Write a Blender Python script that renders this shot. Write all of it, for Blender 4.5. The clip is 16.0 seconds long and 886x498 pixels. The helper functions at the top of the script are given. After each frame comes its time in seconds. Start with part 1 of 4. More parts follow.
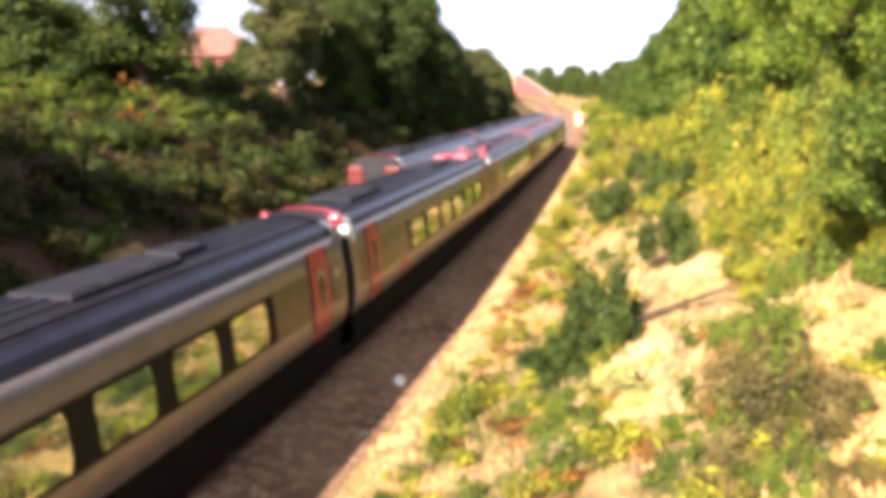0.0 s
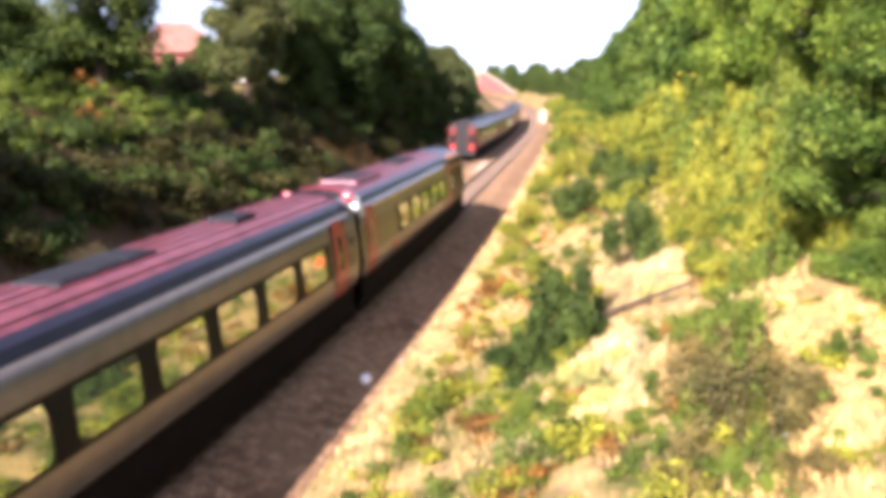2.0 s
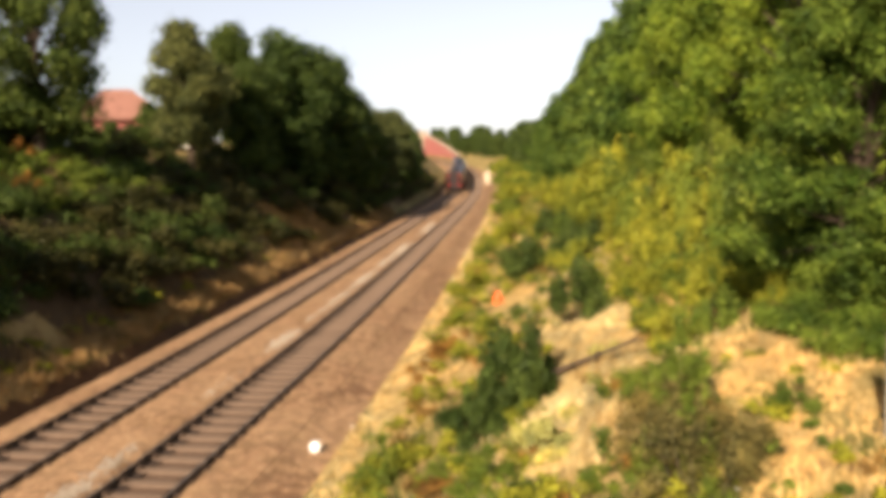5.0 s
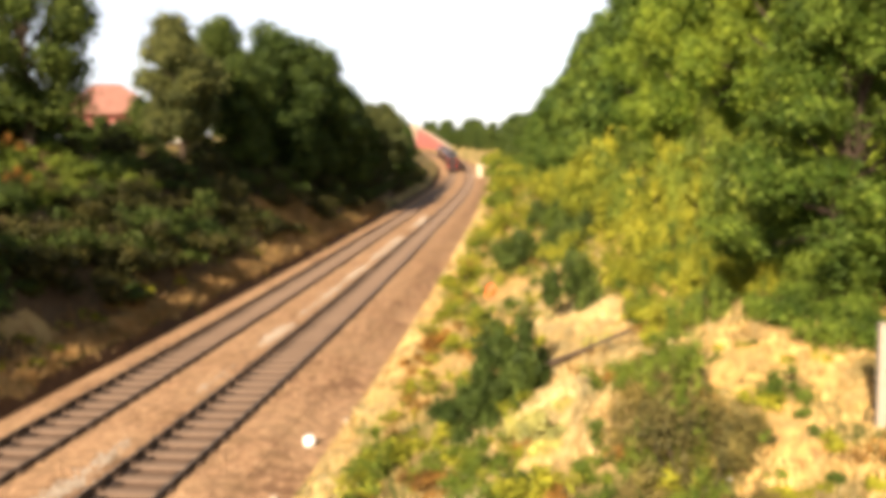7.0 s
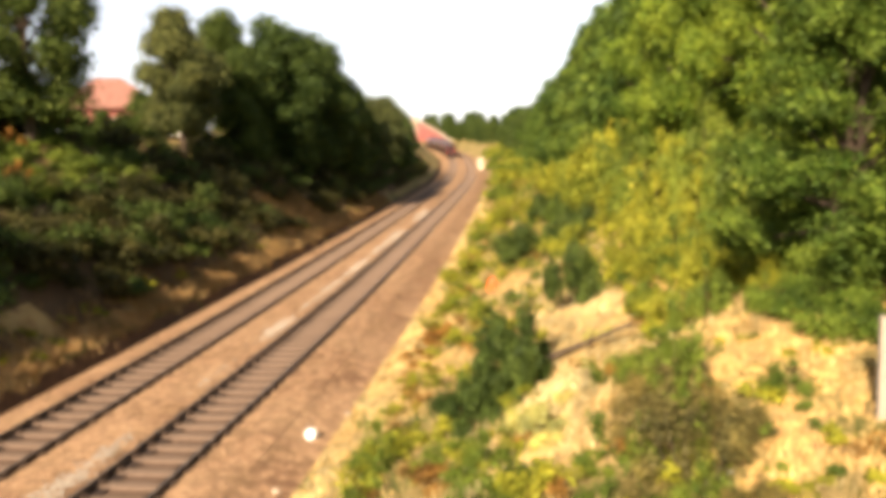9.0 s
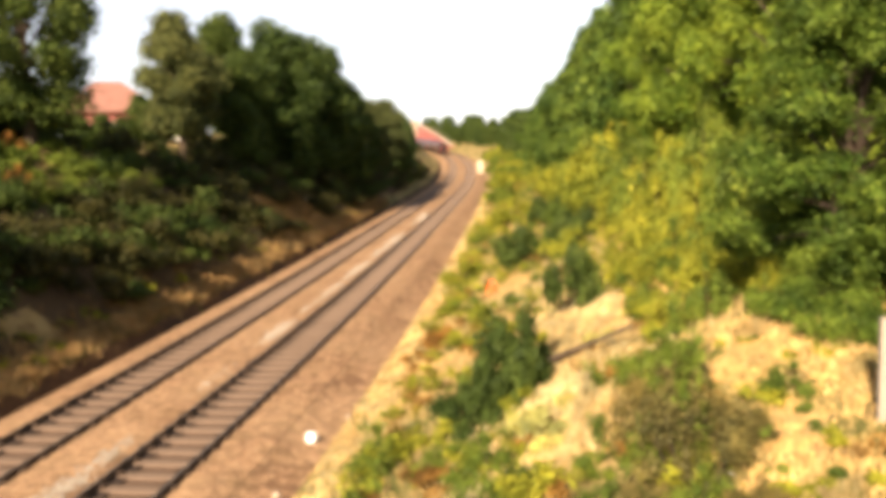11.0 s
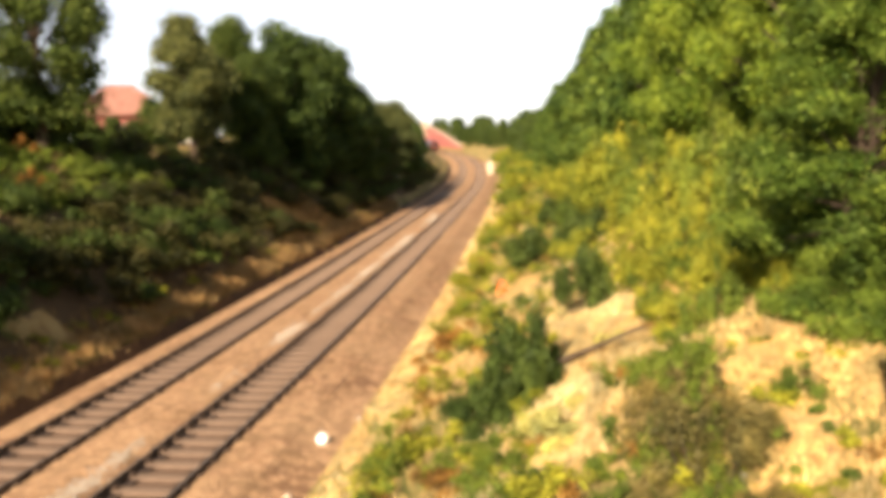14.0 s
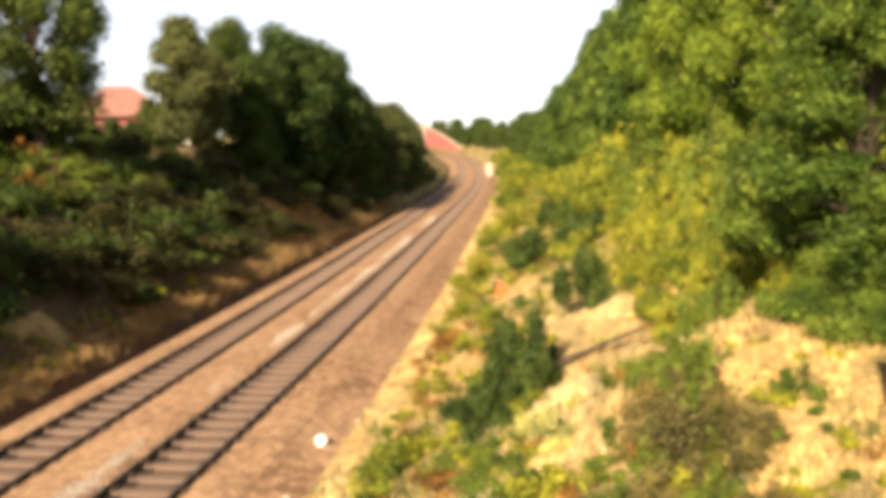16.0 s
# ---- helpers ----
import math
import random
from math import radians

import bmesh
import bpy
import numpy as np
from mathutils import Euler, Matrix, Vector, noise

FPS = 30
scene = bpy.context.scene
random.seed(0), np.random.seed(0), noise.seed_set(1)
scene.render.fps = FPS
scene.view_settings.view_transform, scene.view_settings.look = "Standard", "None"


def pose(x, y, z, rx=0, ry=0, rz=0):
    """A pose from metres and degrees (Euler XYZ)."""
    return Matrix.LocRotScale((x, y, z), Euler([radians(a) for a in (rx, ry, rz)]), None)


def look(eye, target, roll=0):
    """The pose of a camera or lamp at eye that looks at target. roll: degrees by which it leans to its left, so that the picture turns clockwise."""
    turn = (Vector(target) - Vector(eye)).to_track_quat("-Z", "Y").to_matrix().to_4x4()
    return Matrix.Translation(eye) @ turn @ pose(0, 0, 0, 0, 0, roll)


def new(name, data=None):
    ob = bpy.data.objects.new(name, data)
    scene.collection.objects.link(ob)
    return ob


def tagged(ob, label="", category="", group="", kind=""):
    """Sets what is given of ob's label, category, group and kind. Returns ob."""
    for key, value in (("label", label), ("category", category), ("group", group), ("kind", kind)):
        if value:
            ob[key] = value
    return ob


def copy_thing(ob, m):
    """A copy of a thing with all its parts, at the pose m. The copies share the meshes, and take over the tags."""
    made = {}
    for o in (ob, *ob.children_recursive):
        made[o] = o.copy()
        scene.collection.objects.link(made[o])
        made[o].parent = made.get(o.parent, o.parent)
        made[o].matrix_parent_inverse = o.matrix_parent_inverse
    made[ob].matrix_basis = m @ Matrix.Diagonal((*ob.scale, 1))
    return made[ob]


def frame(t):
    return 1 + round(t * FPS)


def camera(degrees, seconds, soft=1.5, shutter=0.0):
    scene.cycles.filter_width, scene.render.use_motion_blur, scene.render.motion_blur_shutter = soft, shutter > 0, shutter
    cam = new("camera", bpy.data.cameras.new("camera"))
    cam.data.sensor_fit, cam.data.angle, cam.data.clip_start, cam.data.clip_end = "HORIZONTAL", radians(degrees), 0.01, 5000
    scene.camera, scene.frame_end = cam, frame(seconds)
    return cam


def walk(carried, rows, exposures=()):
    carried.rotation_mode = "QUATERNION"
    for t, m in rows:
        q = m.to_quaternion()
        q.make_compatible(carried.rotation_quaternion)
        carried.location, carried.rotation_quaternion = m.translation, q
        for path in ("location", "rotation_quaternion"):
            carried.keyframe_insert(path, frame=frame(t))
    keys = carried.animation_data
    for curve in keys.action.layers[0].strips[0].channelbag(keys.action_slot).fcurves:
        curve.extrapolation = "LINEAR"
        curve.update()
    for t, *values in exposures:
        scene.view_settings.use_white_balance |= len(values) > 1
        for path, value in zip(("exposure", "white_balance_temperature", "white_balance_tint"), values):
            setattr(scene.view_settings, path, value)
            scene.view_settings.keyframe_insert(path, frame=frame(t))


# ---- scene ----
cam = camera(57.0, 16.0, soft=7.0)
EYE = (0.0, 0.0, 6.48)
# seconds, yaw, pitch, roll
TURNS = [
    (0.0, 0.07, -10.75, 0.47),
    (0.5, -0.13, -10.84, 0.48),
    (1.0, -0.41, -10.83, 0.43),
    (1.5, -0.94, -10.86, 0.48),
    (2.0, -2.37, -10.94, 0.40),
    (2.5, -4.80, -10.02, 0.34),
    (3.0, -5.83, -8.70, 0.66),
    (3.5, -6.15, -6.55, 0.98),
    (4.0, -6.03, -6.53, 1.09),
    (6.5, -6.60, -7.06, 1.39),
    (7.0, -6.72, -7.16, 1.46),
    (7.5, -6.80, -7.25, 1.47),
    (8.0, -6.86, -7.35, 1.50),
    (8.5, -6.67, -7.58, 1.49),
    (9.0, -6.65, -7.61, 1.56),
    (11.5, -6.63, -7.39, 1.77),
    (12.0, -6.39, -7.46, 1.79),
    (12.5, -6.17, -7.47, 1.85),
    (13.0, -6.10, -7.38, 1.87),
    (13.5, -6.00, -7.30, 2.00),
    (14.0, -6.00, -7.30, 2.00),
    (14.5, -6.00, -7.30, 2.00),
    (15.0, -6.01, -7.30, 2.01),
    (15.5, -6.05, -7.20, 2.04),
    (16.0, -6.07, -7.20, 2.00),
]
EXPOSURES = [(0.0, 2.14, 5750, 27), (1.0, 2.18, 5450, 27), (2.0, 2.16, 5300, 27), (2.5, 2.18, 5450, 27), (3.0, 2.10, 5750, 26), (3.5, 1.42, 6150, 17), (4.2, 1.06, 6300, 15), (6.3, 1.60, 6450, 15), (16.0, 1.62, 6450, 15)]
walk(cam, [(t, pose(*EYE, 90 + p, r, y)) for t, y, p, r in TURNS], EXPOSURES)

# ---------------------------------------------------------------- light
TO_SUN = Vector((-3.05, -5.45, 3.6)).normalized()
world = bpy.data.worlds.new("world")
scene.world = world
world.use_nodes = True
wn = world.node_tree
sky = wn.nodes.new("ShaderNodeTexSky")
sky.sky_type = "NISHITA"
sky.sun_disc = False
sky.sun_elevation = math.asin(TO_SUN.z)
sky.sun_rotation = math.atan2(TO_SUN.x, TO_SUN.y)
sky.air_density, sky.dust_density, sky.ozone_density = 1.0, 0.7, 1.0
wn.nodes["Background"].inputs["Strength"].default_value = 0.062
haze = wn.nodes.new("ShaderNodeHueSaturation")
haze.inputs["Saturation"].default_value = 0.32
wn.links.new(sky.outputs[0], haze.inputs["Color"])
wn.links.new(haze.outputs[0], wn.nodes["Background"].inputs["Color"])
sun = new("sun", bpy.data.lights.new("sun", "SUN"))
sun.data.energy, sun.data.angle, sun.data.color = 5.0, radians(0.6), (1.0, 0.83, 0.60)
sun.matrix_world = look(TO_SUN * 100, (0, 0, 0))


# ---------------------------------------------------------------- materials
def mat(name, rough=0.8, metal=0.0, spec=0.4):
    m = bpy.data.materials.new(name)
    m.use_nodes = True
    b = m.node_tree.nodes["Principled BSDF"]
    b.inputs["Roughness"].default_value = rough
    b.inputs["Metallic"].default_value = metal
    b.inputs["Specular IOR Level"].default_value = spec
    return m, m.node_tree, b


def ramp_node(nt, fac, stops):
    r = nt.nodes.new("ShaderNodeValToRGB")
    els = r.color_ramp.elements
    while len(els) < len(stops):
        els.new(0.5)
    for e, (pos, col) in zip(els, stops):
        e.position, e.color = pos, (*col, 1)
    nt.links.new(fac, r.inputs[0])
    return r.outputs[0]


def noise_node(nt, scale, detail=4.0, coords="Object"):
    tc = nt.nodes.new("ShaderNodeTexCoord")
    n = nt.nodes.new("ShaderNodeTexNoise")
    n.inputs["Scale"].default_value, n.inputs["Detail"].default_value = scale, detail
    nt.links.new(tc.outputs[coords], n.inputs["Vector"])
    return n.outputs["Fac"]


def mix_node(nt, fac, a, b, mode="MIX"):
    m = nt.nodes.new("ShaderNodeMix")
    m.data_type, m.blend_type = "RGBA", mode
    for sock, v in ((m.inputs[0], fac), (m.inputs[6], a), (m.inputs[7], b)):
        if isinstance(v, (int, float)):
            sock.default_value = v
        elif isinstance(v, tuple):
            sock.default_value = (*v, 1)
        else:
            nt.links.new(v, sock)
    return m.outputs[2]


def bump(nt, b, fac, dist, strength=0.7):
    n = nt.nodes.new("ShaderNodeBump")
    n.inputs["Strength"].default_value, n.inputs["Distance"].default_value = strength, dist
    nt.links.new(fac, n.inputs["Height"])
    nt.links.new(n.outputs[0], b.inputs["Normal"])


def rough_mat(name, c1, c2, fine=20.0, coarse=0.6, rough=0.85, metal=0.0, depth=0.01, spec=0.3):
    """A surface with grain and larger stains between two colours."""
    m, nt, b = mat(name, rough, metal, spec)
    f1, f2 = noise_node(nt, fine), noise_node(nt, coarse, 3)
    a = ramp_node(nt, f1, [(0.3, c1), (0.7, c2)])
    mid = tuple((x + y) * 0.5 for x, y in zip(c1, c2))
    c = mix_node(nt, ramp_node(nt, f2, [(0.35, (0.1,) * 3), (0.65, (0.75,) * 3)]), a, mid)
    nt.links.new(c, b.inputs["Base Color"])
    if depth:
        bump(nt, b, f1, depth)
    return m


def leaf_mat(name, dark, mid, light, through_light=0.35):
    """Leaves: colour varies from clump to clump; light passes through them."""
    m, nt, b = mat(name, 0.6, 0.0, 0.12)
    geo = nt.nodes.new("ShaderNodeNewGeometry")
    f2 = noise_node(nt, 0.45, 2)
    r = ramp_node(nt, geo.outputs["Random Per Island"], [(0.0, dark), (0.5, mid), (1.0, light)])
    big = ramp_node(nt, f2, [(0.35, tuple(x * 0.75 for x in mid)), (0.65, tuple(x * 1.15 for x in light))])
    c = mix_node(nt, 0.4, r, big)
    clump = ramp_node(nt, noise_node(nt, 1.7, 3), [(0.36, (0.55, 0.60, 0.62)), (0.64, (1.3, 1.25, 1.1))])
    c = mix_node(nt, 1.0, c, clump, "MULTIPLY")
    whole = nt.nodes.new("ShaderNodeObjectInfo")
    c = mix_node(nt, 1.0, c, ramp_node(nt, whole.outputs["Random"], [(0.0, (0.78, 0.84, 0.86)), (1.0, (1.18, 1.12, 1.0))]), "MULTIPLY")
    nt.links.new(c, b.inputs["Base Color"])
    tr = nt.nodes.new("ShaderNodeBsdfTranslucent")
    nt.links.new(c, tr.inputs["Color"])
    mx = nt.nodes.new("ShaderNodeMixShader")
    mx.inputs[0].default_value = through_light
    out = nt.nodes["Material Output"]
    nt.links.new(b.outputs[0], mx.inputs[1])
    nt.links.new(tr.outputs[0], mx.inputs[2])
    nt.links.new(mx.outputs[0], out.inputs["Surface"])
    return m


def ground_mat():
    """Bank soil under dry grass and low weeds."""
    m, nt, b = mat("bank_ground", 0.95, 0, 0.1)
    f1, f2, f3 = noise_node(nt, 18.0, 6), noise_node(nt, 0.45, 4), noise_node(nt, 1.7, 4)
    straw = ramp_node(nt, f1, [(0.3, (0.24, 0.155, 0.060)), (0.7, (0.48, 0.345, 0.140))])
    weed = ramp_node(nt, f1, [(0.3, (0.039, 0.047, 0.012)), (0.7, (0.125, 0.125, 0.031))])
    c = mix_node(nt, ramp_node(nt, f2, [(0.44, (0, 0, 0)), (0.56, (1, 1, 1))]), straw, weed)
    soil = ramp_node(nt, f1, [(0.3, (0.094, 0.058, 0.031)), (0.7, (0.203, 0.133, 0.078))])
    c = mix_node(nt, ramp_node(nt, f3, [(0.55, (0, 0, 0)), (0.68, (0.8, 0.8, 0.8))]), c, soil)
    nt.links.new(c, b.inputs["Base Color"])
    bump(nt, b, f1, 0.03)
    return m


def ballast_mat(name, grime):
    m, nt, b = mat(name, 0.95, 0, 0.15)
    tc = nt.nodes.new("ShaderNodeTexCoord")
    v = nt.nodes.new("ShaderNodeTexVoronoi")
    v.inputs["Scale"].default_value = 14.0
    nt.links.new(tc.outputs["Object"], v.inputs["Vector"])
    f2, f3, f4 = noise_node(nt, 0.35, 6), noise_node(nt, 3.2, 6), noise_node(nt, 1.1, 6)
    stone = ramp_node(nt, v.outputs["Color"], [(0.1, (0.17, 0.092, 0.048)), (0.6, (0.41, 0.240, 0.128)), (1.0, (0.56, 0.37, 0.215))])
    rust = mix_node(nt, ramp_node(nt, f3, [(0.44 - grime, (0, 0, 0)), (0.56 - grime, (0.85,) * 3)]), stone, (0.15, 0.082, 0.045))
    olive = mix_node(nt, ramp_node(nt, f4, [(0.45, (0, 0, 0)), (0.75, (0.5,) * 3)]), rust, (0.20, 0.13, 0.06))
    c = mix_node(nt, ramp_node(nt, f2, [(0.4, (0, 0, 0)), (0.7, (0.4,) * 3)]), olive, (0.46, 0.30, 0.165))
    nt.links.new(c, b.inputs["Base Color"])
    bump(nt, b, v.outputs["Distance"], 0.06, 1.0)
    return m


def plain(name, col, rough=0.5, metal=0.0, spec=0.5, vary=0.12, scale=3.0):
    """Paint or metal with slight dirt."""
    m, nt, b = mat(name, rough, metal, spec)
    f = noise_node(nt, scale, 5)
    c = ramp_node(nt, f, [(0.3, tuple(x * (1 - vary) for x in col)), (0.7, tuple(min(1, x * (1 + vary)) for x in col))])
    nt.links.new(c, b.inputs["Base Color"])
    return m


def glass_mat(name, tint, mirror):
    """Coated tinted train glass, strongly mirroring."""
    m, nt, b = mat(name, 0.04, mirror, 0.6)
    b.inputs["Base Color"].default_value = (*tint, 1)
    b.inputs["IOR"].default_value = 1.6
    return m


GROUND, BALLAST = ground_mat(), ballast_mat("ballast", -0.02)
RAIL = rough_mat("rail_steel", (0.035, 0.02, 0.012), (0.075, 0.045, 0.028), 30, 2, 0.7, 0.2)
RAIL_HEAD = rough_mat("rail_head", (0.10, 0.085, 0.07), (0.18, 0.16, 0.14), 12, 1, 0.5, 0.7, 0)
CONCRETE = rough_mat("sleeper_concrete", (0.080, 0.053, 0.036), (0.205, 0.138, 0.094), 14, 1.2)
BED = rough_mat("track_bed", (0.040, 0.024, 0.016), (0.150, 0.090, 0.054), 9, 0.7, 0.95, 0, 0.05)
CESS = ballast_mat("cess_gravel", 0.03)
DITCH = rough_mat("shaded_soil", (0.035, 0.020, 0.010), (0.12, 0.070, 0.035), 4, 0.5, 0.9, 0, 0.06)
ORANGE_PLASTIC = plain("orange_plastic", (0.9, 0.10, 0.012), 0.45)
CLIP = rough_mat("rail_clip_rust", (0.025, 0.015, 0.010), (0.06, 0.035, 0.02), 20, 3)
CREAM = plain("cream_paint", (0.45, 0.36, 0.25), 0.5)
WHITE = plain("white_plastic", (0.85, 0.85, 0.83), 0.35)
PALE_STONE = rough_mat("pale_stone", (0.328, 0.250, 0.172), (0.484, 0.390, 0.281), 12, 1.0, 0.9, 0, 0.04)
GREY_STONE = rough_mat("grey_stone", (0.20, 0.160, 0.120), (0.37, 0.315, 0.25), 8, 1.0, 0.9, 0, 0.02)
BARK = rough_mat("bark", (0.026, 0.017, 0.011), (0.085, 0.058, 0.038), 12, 1.5, 0.95, 0, 0.03)
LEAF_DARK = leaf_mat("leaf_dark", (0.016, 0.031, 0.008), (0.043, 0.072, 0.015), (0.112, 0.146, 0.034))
LEAF_MID = leaf_mat("leaf_mid", (0.034, 0.074, 0.009), (0.115, 0.185, 0.018), (0.30, 0.345, 0.040))
LEAF_NEAR = leaf_mat("leaf_near", (0.012, 0.034, 0.006), (0.046, 0.090, 0.012), (0.165, 0.220, 0.034), 0.27)
LEAF_WOOD = leaf_mat("leaf_wood", (0.020, 0.046, 0.009), (0.060, 0.108, 0.018), (0.150, 0.200, 0.034))
LEAF_GREY = leaf_mat("leaf_grey", (0.026, 0.038, 0.015), (0.072, 0.090, 0.031), (0.155, 0.166, 0.062))
LEAF_YELLOW = leaf_mat("leaf_yellow", (0.068, 0.092, 0.010), (0.180, 0.205, 0.020), (0.375, 0.355, 0.042))
LEAF_BRIGHT = leaf_mat("leaf_bright", (0.047, 0.078, 0.009), (0.109, 0.156, 0.020), (0.203, 0.234, 0.039))
LEAF_PALE = leaf_mat("leaf_pale", (0.36, 0.31, 0.075), (0.56, 0.49, 0.14), (0.68, 0.62, 0.26))
LEAF_RUST = leaf_mat("leaf_rust", (0.12, 0.055, 0.015), (0.27, 0.125, 0.028), (0.40, 0.22, 0.06))
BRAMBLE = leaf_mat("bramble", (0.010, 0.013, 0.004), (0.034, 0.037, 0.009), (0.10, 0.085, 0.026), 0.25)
STRAW = leaf_mat("straw", (0.38, 0.225, 0.080), (0.57, 0.375, 0.155), (0.72, 0.52, 0.25), 0.25)
STRAW_PALE = leaf_mat("straw_pale", (0.38, 0.265, 0.118), (0.61, 0.465, 0.24), (0.76, 0.63, 0.375), 0.25)
# darker copy of STRAW, toned down for the shaded bank's dry grass
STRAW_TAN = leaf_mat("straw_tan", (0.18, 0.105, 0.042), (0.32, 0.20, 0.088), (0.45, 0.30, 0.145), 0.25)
SHADED_LITTER = rough_mat("shaded_bramble_litter", (0.040, 0.026, 0.014), (0.135, 0.088, 0.046), 6, 0.8, 0.95, 0, 0.05, 0.1)
RAIL_STAIN_SHADE = rough_mat("rail_stain_shade", (0.014, 0.009, 0.007), (0.050, 0.030, 0.020), 7, 0.8, 0.95, 0, 0.04)
BROWN_STEM = leaf_mat("brown_stem", (0.036, 0.036, 0.011), (0.098, 0.086, 0.028), (0.215, 0.168, 0.058), 0.2)
SILVER = plain("silver_paint", (0.20, 0.173, 0.146), 0.30, 0.45, 0.4, 0.12)
ROOF_NAVY = plain("charcoal_roof", (0.012, 0.011, 0.014), 0.45, 0.0, 0.13, 0.3)
ROOF_MAROON = plain("maroon_roof", (0.15, 0.040, 0.052), 0.38, 0.05, 0.4, 0.35)
ROOF_DUSK = plain("dusky_roof", (0.058, 0.026, 0.038), 0.5, 0.05, 0.35, 0.35)
NAVY = plain("navy_edge", (0.015, 0.015, 0.027), 0.34, 0.0, 0.3, 0.25)
RED = plain("door_red", (0.36, 0.021, 0.034), 0.3, 0.0, 0.5, 0.1)
DULL_RED = plain("dull_red", (0.10, 0.015, 0.010), 0.45, 0.0, 0.3, 0.2)
YELLOW = plain("yellow_stripe", (0.72, 0.40, 0.03), 0.4)
ORANGE = plain("orange_trim", (0.50, 0.17, 0.03), 0.4)
WINE = plain("wine_paint", (0.034, 0.010, 0.007), 0.38, 0.0, 0.10, 0.3)
BLACK = plain("black_rubber", (0.012, 0.012, 0.012), 0.7, 0, 0.3)
UNDER = plain("underframe_dirt", (0.009, 0.007, 0.006), 0.95, 0.0, 0.1, 0.3)
GREY = plain("grey_fitting", (0.20, 0.20, 0.21), 0.5, 0.3)
DARK_GRILLE = plain("dark_grille", (0.016, 0.016, 0.020), 0.75, 0.0, 0.2)
OFFWHITE = plain("off_white", (0.624, 0.608, 0.562), 0.5)
SIDE_PANEL = plain("side_panel_brown", (0.062, 0.048, 0.028), 0.28, 0.3, 0.5, 0.2)
BAND = plain("window_band", (0.010, 0.009, 0.008), 0.6, 0.0, 0.12, 0.2)
GLASS = glass_mat("window_glass", (0.52, 0.56, 0.44), 0.92)
DARK_GLASS = glass_mat("cab_glass", (0.02, 0.02, 0.02), 0.0)
LAMP_RED = plain("tail_lamp_red", (0.7, 0.03, 0.02), 0.3)
BRICK_RED = rough_mat("brick_wall", (0.27, 0.080, 0.066), (0.40, 0.145, 0.120), 6, 0.3)
ROOF_TILE = rough_mat("roof_tile", (0.16, 0.072, 0.052), (0.31, 0.152, 0.112), 3, 0.6)
RENDER_WHITE = rough_mat("white_render", (0.66, 0.62, 0.55), (0.8, 0.77, 0.7), 5, 0.4)
WOOD = rough_mat("weathered_wood", (0.203, 0.164, 0.125), (0.374, 0.320, 0.250), 16, 2)


# ---------------------------------------------------------------- building helpers
def part(name, bm, material, parent=None, label=""):
    me = bpy.data.meshes.new(name)
    bm.to_mesh(me)
    bm.free()
    me.materials.append(material)
    ob = new(name, me)
    if parent is not None:
        ob.parent = parent
    return tagged(ob, label)


def box(bm, x0, x1, y0, y1, z0, z1, bevel=0.0):
    vs = bmesh.ops.create_cube(bm, size=1.0)["verts"]
    for v in vs:
        v.co = ((x0 + x1) / 2 + v.co.x * (x1 - x0), (y0 + y1) / 2 + v.co.y * (y1 - y0), (z0 + z1) / 2 + v.co.z * (z1 - z0))
    if bevel:
        es = list({e for v in vs for e in v.link_edges})
        bmesh.ops.bevel(bm, geom=es, offset=bevel, segments=2, affect="EDGES", profile=0.5)
    return bm


def mesh_of(name, verts, faces, material, smooth=False):
    me = bpy.data.meshes.new(name)
    me.from_pydata([tuple(v) for v in verts], [], [tuple(f) for f in faces])
    me.materials.append(material)
    if smooth:
        me.polygons.foreach_set("use_smooth", [True] * len(me.polygons))
    me.update()
    return me


# ---------------------------------------------------------------- the line of the railway
S0, S1 = -560, 1400
_tab = []


def _lay_line():
    knots, ks = [0, 40, 80, 130, 200, 330], [0.00067, 0.00132, -0.00009, 0.0007, 0.0010, 0.0016]
    psi, x, y, fw = -0.26973, -12.62811, -15.0, []
    for s in range(0, S1 + 1):
        k = float(np.interp(s, knots, ks)) if s < 480 else 0.0
        psi += k
        x, y = x - math.sin(psi), y + math.cos(psi)
        fw.append((x, y, psi))
    x0, y0, p0 = fw[0]
    bw = [(x0 - math.sin(p0) * s, y0 + math.cos(p0) * s, p0) for s in range(S0, 0)]
    _tab.extend(bw + fw)


_lay_line()
LINE = np.array(_tab)
SS = np.arange(S0, S1 + 1, dtype=float)


def rise(s):
    """Height of the line: level, then a gentle climb."""
    a = np.clip((np.asarray(s, float) - 125) / 60, 0, 1)
    return 0.023 * np.clip(np.asarray(s, float) - 155, 0, 330) * a


def on_line(s, u=0.0, z=0.0):
    """The place s metres along the line and u metres to its right, z above the rails; works on arrays."""
    s, u = np.asarray(s, float), np.asarray(u, float)
    x, y, p = (np.interp(s, SS, LINE[:, i]) for i in range(3))
    near = np.clip(u, -160, 160)
    return np.stack(np.broadcast_arrays(x + np.cos(p) * near + (u - near), y + np.sin(p) * near, rise(s) + z), -1)


def heading(s):
    return math.degrees(float(np.interp(s, SS, LINE[:, 2])))


TRACK_GAP = 3.65


